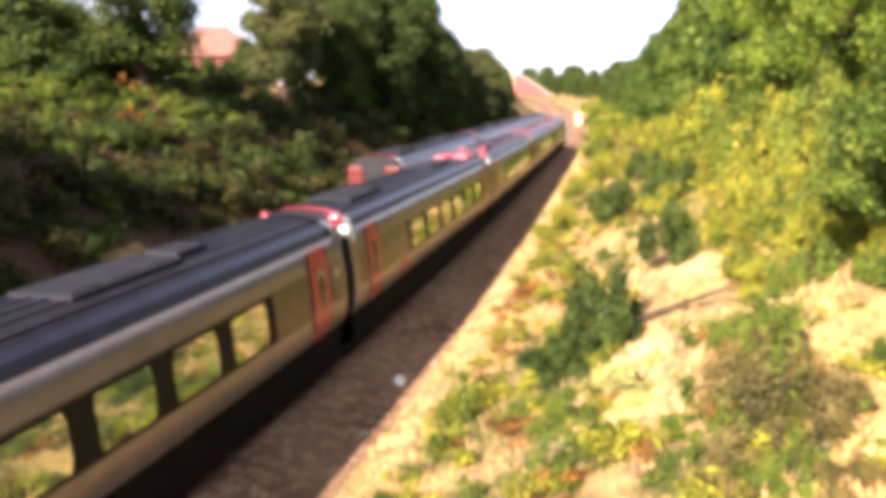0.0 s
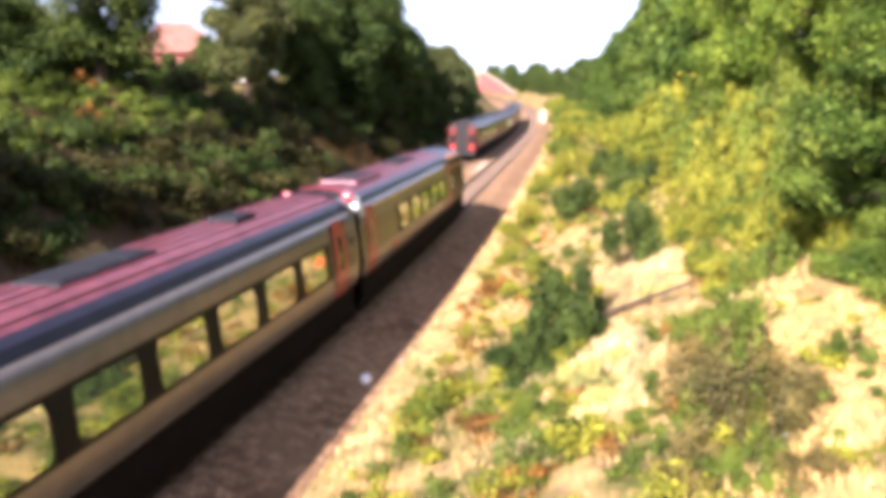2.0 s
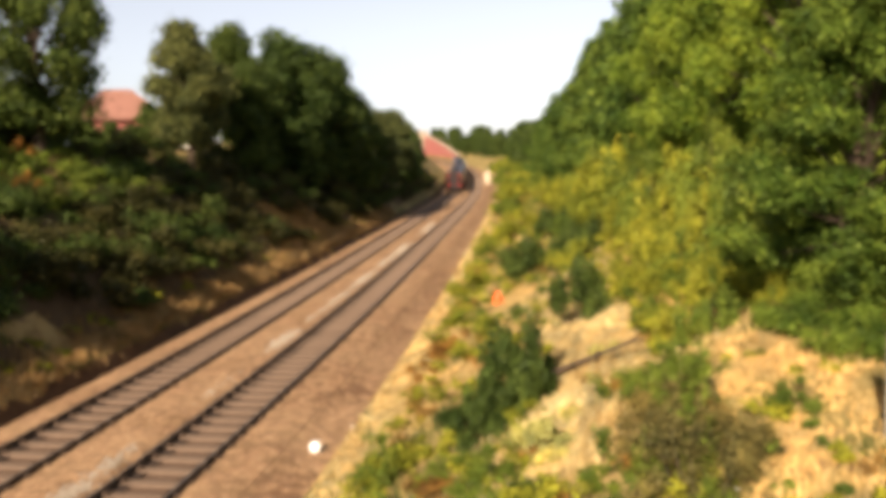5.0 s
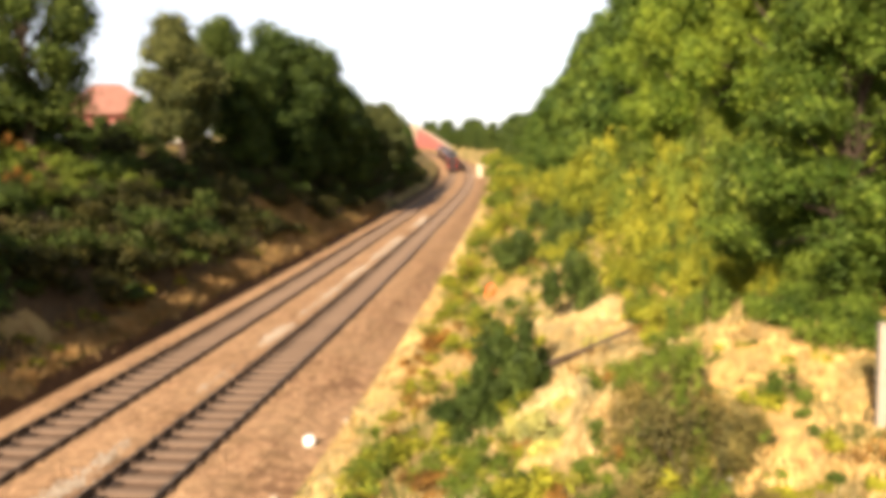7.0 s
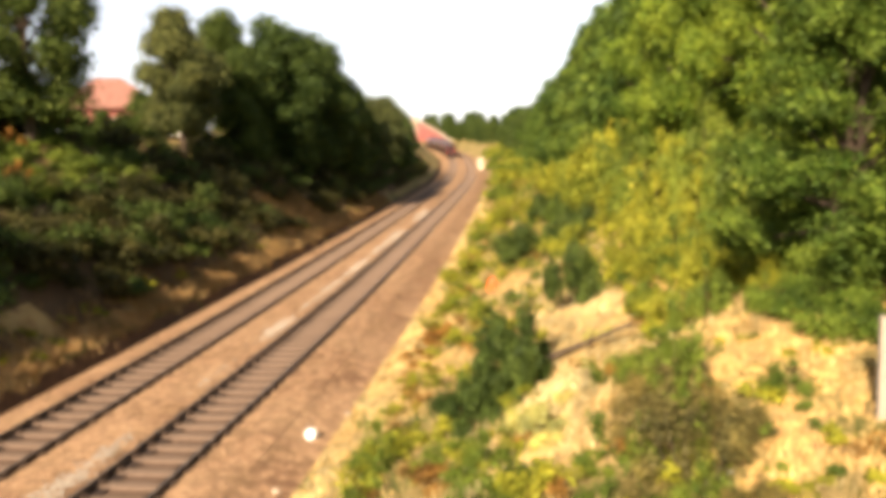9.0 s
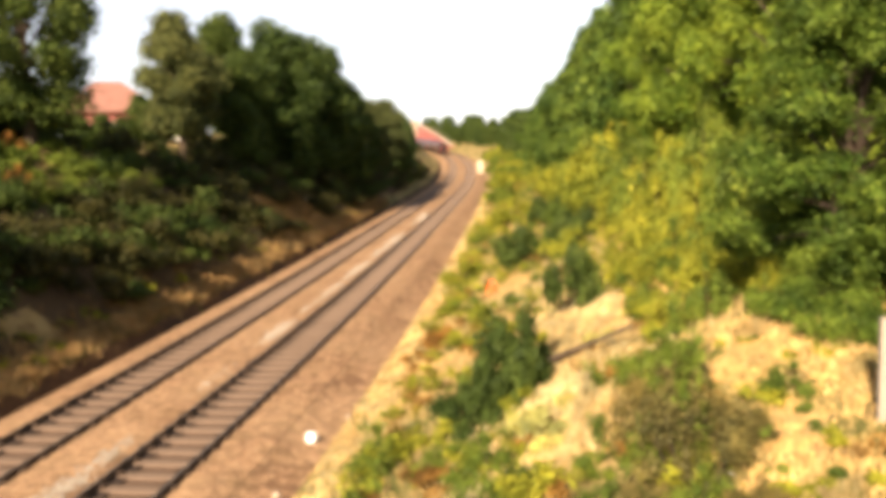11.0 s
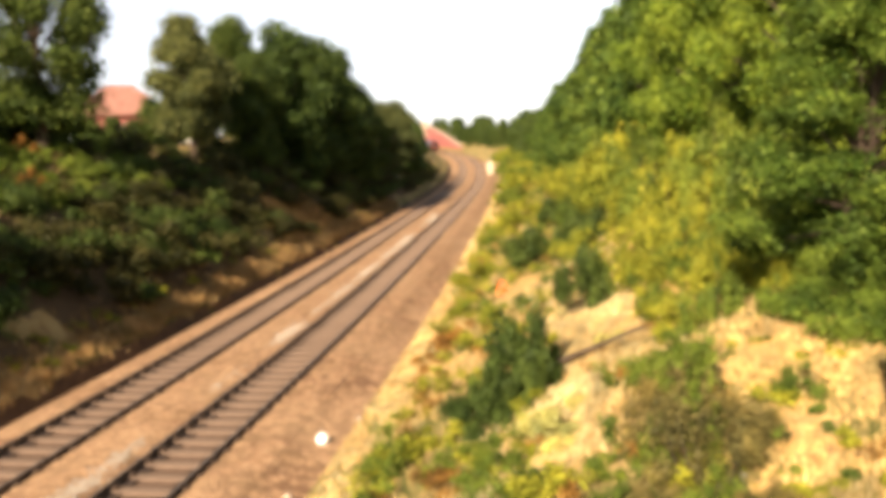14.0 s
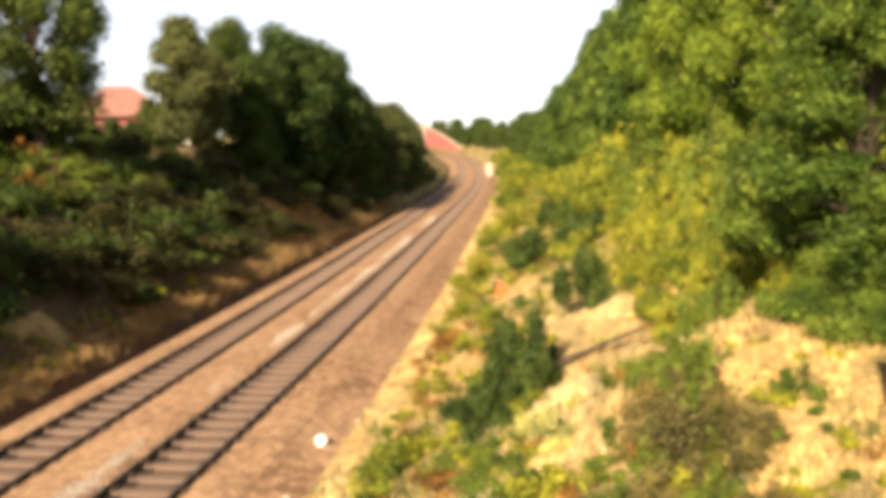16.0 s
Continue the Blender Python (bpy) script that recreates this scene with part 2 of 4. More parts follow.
def bank(s, u):
    """Height of the ground above the rails across the cutting."""
    s, u = np.asarray(s, float), np.asarray(u, float)
    right = np.interp(u, [-1e4, -4.0, -3.0, 2.6, 3.6, 4.6, 9.0, 16.0, 22.0, 60, 1e4], [-3.0, -3.0, -0.55, -0.55, -0.4, 0.05, 1.9, 4.9, 6.2, 7.5, 9.0])
    left = np.interp(-u, [-1e4, 6.2, 6.5, 6.85, 7.1, 8.4, 12.0, 17.0, 22.0, 60, 1e4], [-0.55, -0.55, -1.0, -1.0, -0.15, 0.7, 3.4, 6.6, 7.4, 7.6, 9.0])
    return np.maximum(right, left)


def lumps(x, y, s):
    return noise.noise(Vector((x * s, y * s, 3.1)))


def ground_z(s, u):
    """Ground height in the world with its unevenness."""
    x, y, z = on_line(s, u, bank(s, u))
    a = min(1.0, max(0.0, max(u - 3.4, -u - 7.2) / 3.0))
    return float(z + a * (0.35 * lumps(x, y, 0.22) + 0.14 * lumps(x, y, 0.8)))


def place(s, u, sink=0.0, turn=0.0):
    x, y, _ = on_line(s, u)
    return pose(float(x), float(y), ground_z(s, u) - sink, 0, 0, turn)


def build_ground():
    us = np.concatenate([[-3000, -900, -300, -160, -100, -60, -40, -30], np.arange(-24, -7.5, 0.7), [-7.4, -7.1, -6.98, -6.85, -6.5, -6.2, -2, 1, 2.6], np.arange(3.0, 24, 0.7), [27, 32, 40, 60, 100, 160, 300, 900, 3000]])
    ss = np.concatenate([np.arange(-560, -20, 30), np.arange(-20, 90, 0.9), np.arange(90, 260, 3.0), np.arange(260, 560, 12), [600, 800, 1100, 1400]])
    verts = []
    for s in ss:
        x, y, _ = on_line(s, us).T
        verts += [(x[j], y[j], ground_z(s, us[j])) for j in range(len(us))]
    n = len(us)
    faces = [(i * n + j, i * n + j + 1, (i + 1) * n + j + 1, (i + 1) * n + j) for i in range(len(ss) - 1) for j in range(n - 1)]
    ob = new("ground", mesh_of("ground", verts, faces, GROUND, True))
    # darker litter for the left bank, with part of its shade in the colour
    ob.data.materials.append(SHADED_LITTER)
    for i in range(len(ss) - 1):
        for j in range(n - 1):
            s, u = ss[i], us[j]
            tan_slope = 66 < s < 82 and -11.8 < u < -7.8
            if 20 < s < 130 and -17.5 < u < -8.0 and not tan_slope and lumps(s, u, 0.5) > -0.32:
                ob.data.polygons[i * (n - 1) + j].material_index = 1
    tagged(ob, "dry grassy cutting banks with bare brown soil", "ground", kind="structure")


def strip(name, profile, s_list, material, smooth=False):
    """A sheet or bar swept along the line; profile: points of (u, z)."""
    us, zs = np.array([q[0] for q in profile]), np.array([q[1] for q in profile])
    verts, n = [], len(profile)
    for s in s_list:
        verts += on_line(s, us, zs).tolist()
    faces = [(i * n + j, i * n + j + 1, (i + 1) * n + j + 1, (i + 1) * n + j) for i in range(len(s_list) - 1) for j in range(n - 1)]
    return mesh_of(name, verts, faces, material, smooth)


def build_track():
    near_s = np.concatenate([np.arange(-560, -20, 20), np.arange(-20, 200, 1.0), np.arange(200, 561, 4)])
    # ballast with shoulders, a slight ridge between the tracks
    prof = [(-6.55, -0.97), (-6.35, -0.62), (-6.0, -0.36), (-5.4, -0.14), (-4.9, -0.09), (-4.55, -0.10), (-4.3, -0.25), (-3.0, -0.25), (-2.75, -0.10), (-2.4, -0.07), (-1.8, -0.03), (-1.2, -0.07), (-0.9, -0.10), (-0.65, -0.25), (0.65, -0.25), (0.9, -0.10), (1.25, -0.09), (1.7, -0.13), (2.0, -0.22)]
    me = strip("ballast", prof, near_s, BALLAST, True)
    tagged(new("ballast", me), "brown rust-stained crushed stone ballast under two tracks", "ballast", kind="structure")
    me = strip("cess", [(1.85, -0.19), (2.1, -0.27), (2.6, -0.43), (3.5, -0.50), (4.1, -0.6)], near_s, CESS, True)
    tagged(new("cess", me), "mottled brown gravel path beside the ballast", "gravel path", kind="structure")
    # ditch lining: the strip's shade is put into its dark soil colour
    drain = tagged(new("drain", strip("drain", [(-7.06, -0.24), (-6.95, -0.55), (-6.83, -0.9), (-6.65, -0.93), (-6.48, -0.9), (-6.3, -0.66), (-6.0, -0.55)], near_s, DITCH)), "dark drain strip along the bank foot with shade in its colour", "drain", kind="structure")
    for v in drain.data.vertices:
        k = lumps(v.co.x, v.co.y, 0.9) + 0.6 * lumps(v.co.x, v.co.y, 2.3)
        v.co.x += 0.10 * k
        v.co.z += 0.06 * k
    rp = [(-0.07, -0.16), (-0.012, -0.13), (-0.012, -0.05), (-0.036, -0.04), (-0.036, 0.0), (0.036, 0.0), (0.036, -0.04), (0.012, -0.05), (0.012, -0.13), (0.07, -0.16)]
    for c in (0.0, -TRACK_GAP):
        track = tagged(new("railway_track"), "steel rails on concrete sleepers in rusty ballast", "railway track", "tracks of the line", "structure")
        ob = new("track_bed", strip("track_bed", [(c - 0.72, -0.215), (c - 0.3, -0.205), (c + 0.3, -0.205), (c + 0.72, -0.215)], near_s, BED))
        ob.parent = track
        for side in (-0.75, 0.75):
            ob = new("rail", strip("rail", [(u + c + side, z) for u, z in rp], near_s, RAIL))
            ob.parent = track
            # strip beside each rail: stained stone with the rail's shadow painted in
            stain_shade = new("stained_shaded_stone", strip("stained_shaded_stone", [(c + side - 0.31, -0.185), (c + side - 0.1, -0.172), (c + side + 0.1, -0.165), (c + side + 0.31, -0.16)], near_s, RAIL_STAIN_SHADE))
            stain_shade.parent = track
            tagged(stain_shade, "dark stained stone beside a rail with the rail's shadow painted in")
            head = new("rail_head", strip("rail_head", [(c + side - 0.03, 0.004), (c + side + 0.03, 0.004)], near_s, RAIL_HEAD))
            head.parent = ob
            tagged(head, "worn bright running surface")
        # sleepers: nearest ones singly, the rest joined
        bm = bmesh.new()
        box(bm, -1.25, 1.25, -0.13, 0.13, -0.28, -0.132, 0.02)
        me = bpy.data.meshes.new("sleeper")
        bm.to_mesh(me)
        me.materials.append(CONCRETE)
        clip = bmesh.new()
        box(clip, -0.17, 0.17, -0.10, 0.10, -0.14, -0.06, 0.02)
        clip_me = bpy.data.meshes.new("rail_clip")
        clip.to_mesh(clip_me)
        clip.free()
        clip_me.materials.append(CLIP)
        s = 8.0
        while s < 120:
            ob = new("sleeper", me)
            for side in (-0.75, 0.75) if s < 75 else ():
                q = new("rail_clip", clip_me)
                q.parent = ob
                q.matrix_local = pose(side, 0, 0)
            ob.parent = track
            x, y, z = on_line(s, c)
            ob.matrix_local = pose(x, y, z + random.uniform(-0.012, 0.012), 0, 0, heading(s) + random.uniform(-0.6, 0.6))
            s += 0.68
        base = np.array([v.co for v in bm.verts])
        quads = [[v.index for v in f.verts] for f in bm.faces]
        bm.free()
        verts, faces = [], []
        while s < 330:
            m = pose(*on_line(s, c).tolist(), 0, 0, heading(s))
            k = len(verts)
            verts += [m @ Vector(v) for v in base]
            faces += [[i + k for i in q] for q in quads]
            s += 0.68
        ob = new("far_sleepers", mesh_of("far_sleepers", verts, faces, CONCRETE))
        ob.parent = track
        tagged(ob, kind="stuff")


# ---------------------------------------------------------------- plants
def leaf_cloud(centres, radii, count, size, rng, flat=0.8, shell=0.45):
    """Leaf sprays scattered through a set of lobes, thicker near their skins: verts and faces."""
    centres, radii = np.array(centres, float), np.array(radii, float)
    w = radii ** 2
    pick = rng.choice(len(centres), count, p=w / w.sum())
    d = rng.normal(size=(count, 3))
    d /= np.linalg.norm(d, axis=1)[:, None]
    r = radii[pick] * (shell + (1 - shell) * rng.random(count)) * (1 + 0.18 * rng.normal(size=count))
    c = centres[pick] + d * r[:, None] * np.array([1, 1, flat])
    nrm = d + rng.normal(size=(count, 3)) * 0.8 + np.array([0, 0, 0.4])
    nrm /= np.linalg.norm(nrm, axis=1)[:, None]
    t = np.cross(nrm, rng.normal(size=(count, 3)))
    t /= np.linalg.norm(t, axis=1)[:, None]
    b = np.cross(nrm, t)
    a = (size * (0.6 + 0.8 * rng.random(count)))[:, None]
    v = np.stack([c - t * a * 0.4 - b * a * 0.6, c + t * a * 1.0 + nrm * a * 0.2, c - t * a * 0.4 + b * a * 0.6], 1).reshape(-1, 3)
    f = np.arange(count * 3).reshape(-1, 3)
    return v, f


def leaf_part(name, centres, radii, count, size, rng, material, parent, flat=0.8, shell=0.45):
    v, f = leaf_cloud(centres, radii, count, size, rng, flat, shell)
    me = bpy.data.meshes.new(name)
    me.from_pydata(v.tolist(), [], f.tolist())
    me.materials.append(material)
    ob = new(name, me)
    ob.parent = parent
    return ob


def limb(bm, a, b, ra, rb, sides=7):
    a, b = Vector(a), Vector(b)
    q = (b - a).to_track_quat("Z", "Y").to_matrix()
    rings = []
    for c, r in ((a, ra), ((a + b) / 2 + Vector((0.03, 0.02, 0)) * (b - a).length, (ra + rb) / 2), (b, rb)):
        rings.append([bm.verts.new(c + q @ Vector((math.cos(k * math.tau / sides) * r, math.sin(k * math.tau / sides) * r, 0))) for k in range(sides)])
    for lo, hi in zip(rings, rings[1:]):
        for k in range(sides):
            bm.faces.new((lo[k], lo[(k + 1) % sides], hi[(k + 1) % sides], hi[k]))


def tree(seed, height, spread, material, label, leaves=9000, size=0.26, low=0.22, lobes=26, puff=1.0, waist=1.0):
    """A broadleaf tree about `height` tall: trunk with limbs, crown of many lobes."""
    rng = np.random.default_rng(seed)
    root = tagged(new("tree"), label, "tree", "trees along the cutting")
    cs, rs = [], []
    bm = bmesh.new()
    limb(bm, (0, 0, -0.6), (0.1, 0.1, height * 0.55), height * 0.026, height * 0.012, 9)
    for i in range(lobes):
        k = i / (lobes - 1)
        z = height * (low + (0.90 - low) * k)
        wide = spread * (0.55 + 0.45 * math.sin(math.pi * min(1, 0.25 + k * 0.75))) * (1 - 0.55 * max(0, k - 0.55) / 0.45)
        wide *= min(1.0, waist + 2.2 * k)
        a = i * 2.4 + rng.uniform(-0.5, 0.5)
        rr = wide * rng.uniform(0.35, 0.8) * (0.3 if i % 5 == 2 else 1.0)
        c = (math.cos(a) * rr, math.sin(a) * rr, z + rng.uniform(-0.4, 0.4))
        cs.append(c)
        rs.append(puff * spread * rng.uniform(0.26, 0.46))
        if i % 2 == 0:
            h0 = height * (0.12 + 0.4 * k)
            limb(bm, (0.03, 0.03, h0), (c[0] * 0.8, c[1] * 0.8, c[2]), height * 0.009, 0.02, 5)
    part("trunk", bm, BARK, root)
    leaf_part("crown", cs, rs, leaves, size, rng, material, root)
    return root


def bush(seed, wide, high, material, label, leaves=1600, size=0.12, name="bush", category="bush", group="bushes on the banks"):
    """A low bush of uneven lobes with stems."""
    rng = np.random.default_rng(seed)
    root = tagged(new(name), label, category, group)
    cs, rs = [], []
    bm = bmesh.new()
    for i in range(15):
        a, r = rng.uniform(0, math.tau), wide * 0.5 * math.sqrt(rng.random())
        up = rng.uniform(0.15, 1.0 - 0.75 * r / (wide * 0.5))
        c = (math.cos(a) * r, math.sin(a) * r, high * up)
        cs.append(c)
        rs.append(wide * rng.uniform(0.10, 0.24))
        limb(bm, (c[0] * 0.2, c[1] * 0.2, -0.3), c, 0.025, 0.008, 5)
    part("woody_stem", bm, BARK, root)
    leaf_part("foliage", cs, rs, leaves, size, rng, material, root, min(1.0, high / wide * 1.2), 0.3)
    return root


def put(ob, m, size=1.0, tall=None):
    """A copy of a plant at a pose, with its own size."""
    c = copy_thing(ob, m)
    c.scale = (size, size, size * (tall or 1.0))
    return c


def scatter(proto, spots):
    """Place copies of a plant at (s, u, size, turn, tall); the plant itself takes the last spot."""
    for s, u, size, turn, tall in spots[:-1]:
        put(proto, place(s, u, 0.1, turn), size, tall)
    s, u, size, turn, tall = spots[-1]
    proto.matrix_basis = place(s, u, 0.1, turn)
    proto.scale = (size, size, size * tall)


def scatter_sized(proto, wide, high, spots):
    """Place copies at (s, u, width, height), the plant being `wide` by `high` when built."""
    rng = random.Random(len(spots))
    scatter(proto, [(s, u, w / wide, rng.uniform(0, 360), (h / high) / (w / wide)) for s, u, w, h in spots])


def plant_trees():
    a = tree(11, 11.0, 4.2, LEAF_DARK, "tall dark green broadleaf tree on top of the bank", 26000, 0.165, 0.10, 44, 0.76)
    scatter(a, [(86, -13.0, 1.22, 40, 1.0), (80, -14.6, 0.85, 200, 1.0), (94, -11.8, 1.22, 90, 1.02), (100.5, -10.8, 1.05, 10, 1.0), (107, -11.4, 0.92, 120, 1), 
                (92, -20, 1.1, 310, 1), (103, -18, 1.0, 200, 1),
                # next six are out of view, added to shade the left bank
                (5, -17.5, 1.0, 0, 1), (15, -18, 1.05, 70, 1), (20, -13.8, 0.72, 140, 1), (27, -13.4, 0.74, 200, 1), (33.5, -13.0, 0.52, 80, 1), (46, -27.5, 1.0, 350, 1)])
    g = tree(15, 12.4, 4.7, LEAF_DARK, "tall open-crowned green tree above the bank crest", 36000, 0.14, 0.15, 54, 0.66, 0.5)
    g.matrix_basis = place(55.5, -17.2, 0.1, 30)
    b = tree(23, 10.0, 3.3, LEAF_GREY, "grey-green rounded tree on the bank top beside a house", 26000, 0.15, 0.2, 44, 0.86, 0.5)
    scatter(b, [(72, -16.2, 1.04, 0, 1.0), (127, -10.4, 1.08, 60, 1.0), (116, -10.6, 1.0, 60, 1.0), (75.5, -17.0, 0.85, 200, 1)])
    c = tree(37, 10.0, 3.8, LEAF_MID, "leafy mid-green tree on the sunny bank", 44000, 0.10, 0.06, 64, 0.58)
    scatter(c, [(24, 20.5, 1.1, 320, 1), (30.5, 20.5, 1.15, 10, 1.15), (37.5, 18.5, 1.0, 100, 1.2), (44, 16.2, 1.0, 290, 1.2), (51.5, 15.4, 1.05, 70, 1.2), (58, 15.2, 1.1, 160, 1.15),
                (36, 22, 1.2, 75, 1.2), (46, 22, 1.25, 175, 1.2), (56, 21, 1.25, 275, 1.15), (68, 20, 1.2, 5, 1.1)])
    f = tree(39, 10.0, 3.8, LEAF_WOOD, "deep green tree at the edge of the wood", 18000, 0.19, 0.05, 44, 0.7)
    scatter(f, [(65, 14.6, 1.12, 240, 1.15), (74, 13.8, 1.08, 15, 1.1), (81, 13.2, 1.05, 35, 1.1), (89, 12.6, 1.02, 95, 1.1), (100, 12, 0.97, 185, 1.1), (113, 11.4, 0.92, 275, 1.05), (128, 10.8, 0.87, 5, 1), (141, 10.4, 0.84, 75, 1)])
    e = tree(71, 9.0, 3.6, LEAF_NEAR, "dense dark green tree hanging over dry grass", 60000, 0.07, 0.05, 70, 0.5)
    scatter(e, [(28.0, 15.2, 0.9, 20, 0.70), (31.7, 13.6, 0.92, 110, 0.72)])
    d = tree(51, 9.0, 4.0, LEAF_DARK, "distant dark green tree beside the line", 2600, 0.6, 0.03)
    rng = random.Random(5)
    spots = [(138, -11.0, 0.85, 0, 1), (150, -10.8, 0.9, 90, 1), (163, -12.5, 0.85, 180, 1)]
    for s in range(174, 300, 12):
        spots.append((s, -17 - rng.uniform(0, 3), rng.uniform(0.65, 0.8), rng.uniform(0, 360), 1))
    for s in range(152, 440, 8):
        spots.append((s, (11 if s < 260 else 9.5) + rng.uniform(0, 3), rng.uniform(0.75, 1.0) if s < 230 else rng.uniform(0.62, 0.8), rng.uniform(0, 360), 1))
    for s in range(230, 440, 12):
        spots.append((s, 17 + rng.uniform(0, 6), rng.uniform(0.5, 0.66) if s < 340 else rng.uniform(0.66, 0.86), rng.uniform(0, 360), 1))
    for s in range(400, 480, 10):
        spots.append((s, -16 - rng.uniform(0, 20), rng.uniform(0.7, 0.9), rng.uniform(0, 360), 1))
    scatter(d, spots)
    # hedge shrubs in front of the house
    h = tree(83, 3.2, 1.9, LEAF_DARK, "round dark green garden shrub before a house", 4000, 0.14, 0.02, 14)
    scatter(h, [(70, -21, 0.7, 0, 0.8), (74, -21.5, 0.7, 80, 0.8), (78, -21.5, 1.15, 160, 1.0), (82, -22, 1.1, 300, 1), (80, -24.8, 0.5, 50, 0.7), (80, -26.4, 0.55, 70, 0.8), (80, -28.2, 0.6, 90, 0.8), (78, -30, 0.6, 110, 0.9), (57, -19.5, 1.1, 10, 0.62), (60, -20, 1.0, 100, 0.6), (63, -20.5, 1.0, 190, 0.55), (66.5, -20.8, 1.0, 280, 0.6), (53.5, -19.2, 1.2, 55, 0.7), (50, -19, 1.3, 145, 0.7), (70, -19.5, 0.8, 20, 0.5), (52, -22, 1.6, 20, 0.9), (52, -26, 1.6, 60, 0.9), (56, -23, 1.6, 120, 0.9), (61, -24, 1.5, 200, 0.9)])


def plant_bushes():
    rng = random.Random(9)
    dark = bush(3, 2.6, 1.9, LEAF_DARK, "dark green bramble bush on the bank", 4200, 0.085)
    yel = bush(5, 3.2, 2.4, LEAF_YELLOW, "yellow-green sallow bush in full sun", 4200, 0.10)
    bright = bush(7, 2.4, 1.8, LEAF_BRIGHT, "bright green bush among dry grass", 3400, 0.08)
    pale = bush(13, 1.3, 0.9, LEAF_PALE, "pale cream-yellow flowering weed on the bank", 2200, 0.055)
    brown = bush(17, 1.8, 2.2, BROWN_STEM, "brownish half-dead shrub with bare stems", 5200, 0.04)
    near_bush = bush(29, 2.4, 1.8, LEAF_NEAR, "dense dark green bush under a tree", 7000, 0.062)
    scatter_sized(near_bush, 2.4, 1.8, [(29.5, 14.4, 2.0, 1.5), (32, 13.8, 1.9, 1.5), (34.5, 13.8, 1.8, 1.2), (27.4, 15.0, 1.8, 1.4), (37, 14.2, 2.0, 2.0), (40.5, 14.6, 2.2, 2.4), (31, 15.5, 2.4, 2.4), (25.5, 15.6, 1.6, 1.2), (29.2, 12.8, 1.5, 0.9), (30.6, 12.4, 1.5, 0.9), (28.0, 13.3, 1.3, 0.8), (26.6, 14.4, 1.2, 0.8)])
    rust = bush(19, 1.2, 0.8, LEAF_RUST, "rust-red seeding dock weed", 1600, 0.055)
    left = []
    for s in np.arange(24, 112, 1.45):
        for u in (-9.1, -10.0, -11.0, -12.0, -13.0, -14.4, -16.0):
            if u < -13.5 and 34 < s < 57:
                continue
            tan_patch = 67 < s < 81 and -11.5 < u < -8
            if rng.random() < (0.12 if tan_patch else 0.9 if u > -10 else 0.97):
                w = rng.uniform(1.4, 2.9)
                left.append((s + rng.uniform(-1, 1), u + rng.uniform(-0.8, 0.8), w, w * rng.uniform(0.45, 0.75)))
    for s in np.arange(112, 175, 3.0):
        for u in (-8.8, -10.5):
            left.append((s, u + rng.uniform(-0.5, 0.5), 2.6, 1.6))
    dark_r = [(32.8, 6.6, 1.5, 1.3), (33.5, 7.4, 1.5, 2.9), (33.1, 7.0, 1.4, 1.8), (38.4, 8.9, 1.5, 2.7), (50.3, 7.7, 2.8, 2.3), (51.0, 9.6, 2.1, 2.3), (27.8, 7.9, 0.7, 0.65), (61.1, 8.9, 2.4, 2.4), (34.4, 7.9, 0.9, 1.2)]
    crest = []
    for k in range(230):
        s = rng.uniform(36, 64)
        w = rng.uniform(0.8, 1.7)
        crest.append((s, rng.uniform(-17.5, -13.3), w, w * rng.uniform(0.45, 0.7)))
    thicket("weeds", "olive-green rank weeds along the bank crest", crest, LEAF_BRIGHT, 420, 0.075, 11)
    near = [q for q in left if 34 < q[0] < 62][::6]
    rest = [q for q in left if q not in near]
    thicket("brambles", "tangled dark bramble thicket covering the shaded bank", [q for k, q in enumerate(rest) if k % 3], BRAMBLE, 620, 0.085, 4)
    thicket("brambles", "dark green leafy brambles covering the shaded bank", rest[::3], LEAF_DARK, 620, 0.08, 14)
    scatter_sized(dark, 2.6, 1.9, near + dark_r)
    yl = [(52.8, 5.0, 2.4, 1.4), (42.7, 6.5, 1.6, 0.9), (45.4, 5.1, 1.2, 0.8), (60.7, 13.2, 5.0, 4.9), (55.5, 11.6, 3.4, 3.7), (63.5, 12.2, 3.4, 4.2), (45.3, 12.5, 3.0, 2.5), (38.3, 10.8, 1.8, 1.7), (69.3, 7.0, 3.4, 2.2), (66.6, 5.3, 2.4, 1.4),
          (26.1, 10.2, 0.44, 0.36), (25.3, 11.1, 0.48, 0.34), (66, 12.0, 4.0, 4.4), (50.5, 13.0, 2.8, 4.0), (46.5, 12.9, 2.4, 3.6), (70, 11.0, 3.2, 3.2), (38.5, 12.2, 1.8, 2.8), (43.0, 11.9, 2.2, 3.0), (35.4, 12.0, 1.2, 2.3), (74, 10.5, 3.6, 3.0), (51, 12.6, 3.0, 3.0), (48, 9.6, 1.8, 1.4), (41.5, 11.6, 1.6, 1.9), (36.5, 12.4, 1.3, 1.6), (34.6, 11.6, 0.9, 1.3), (39.5, 12.6, 1.6, 1.8), (33.0, 12.6, 0.9, 1.0)]
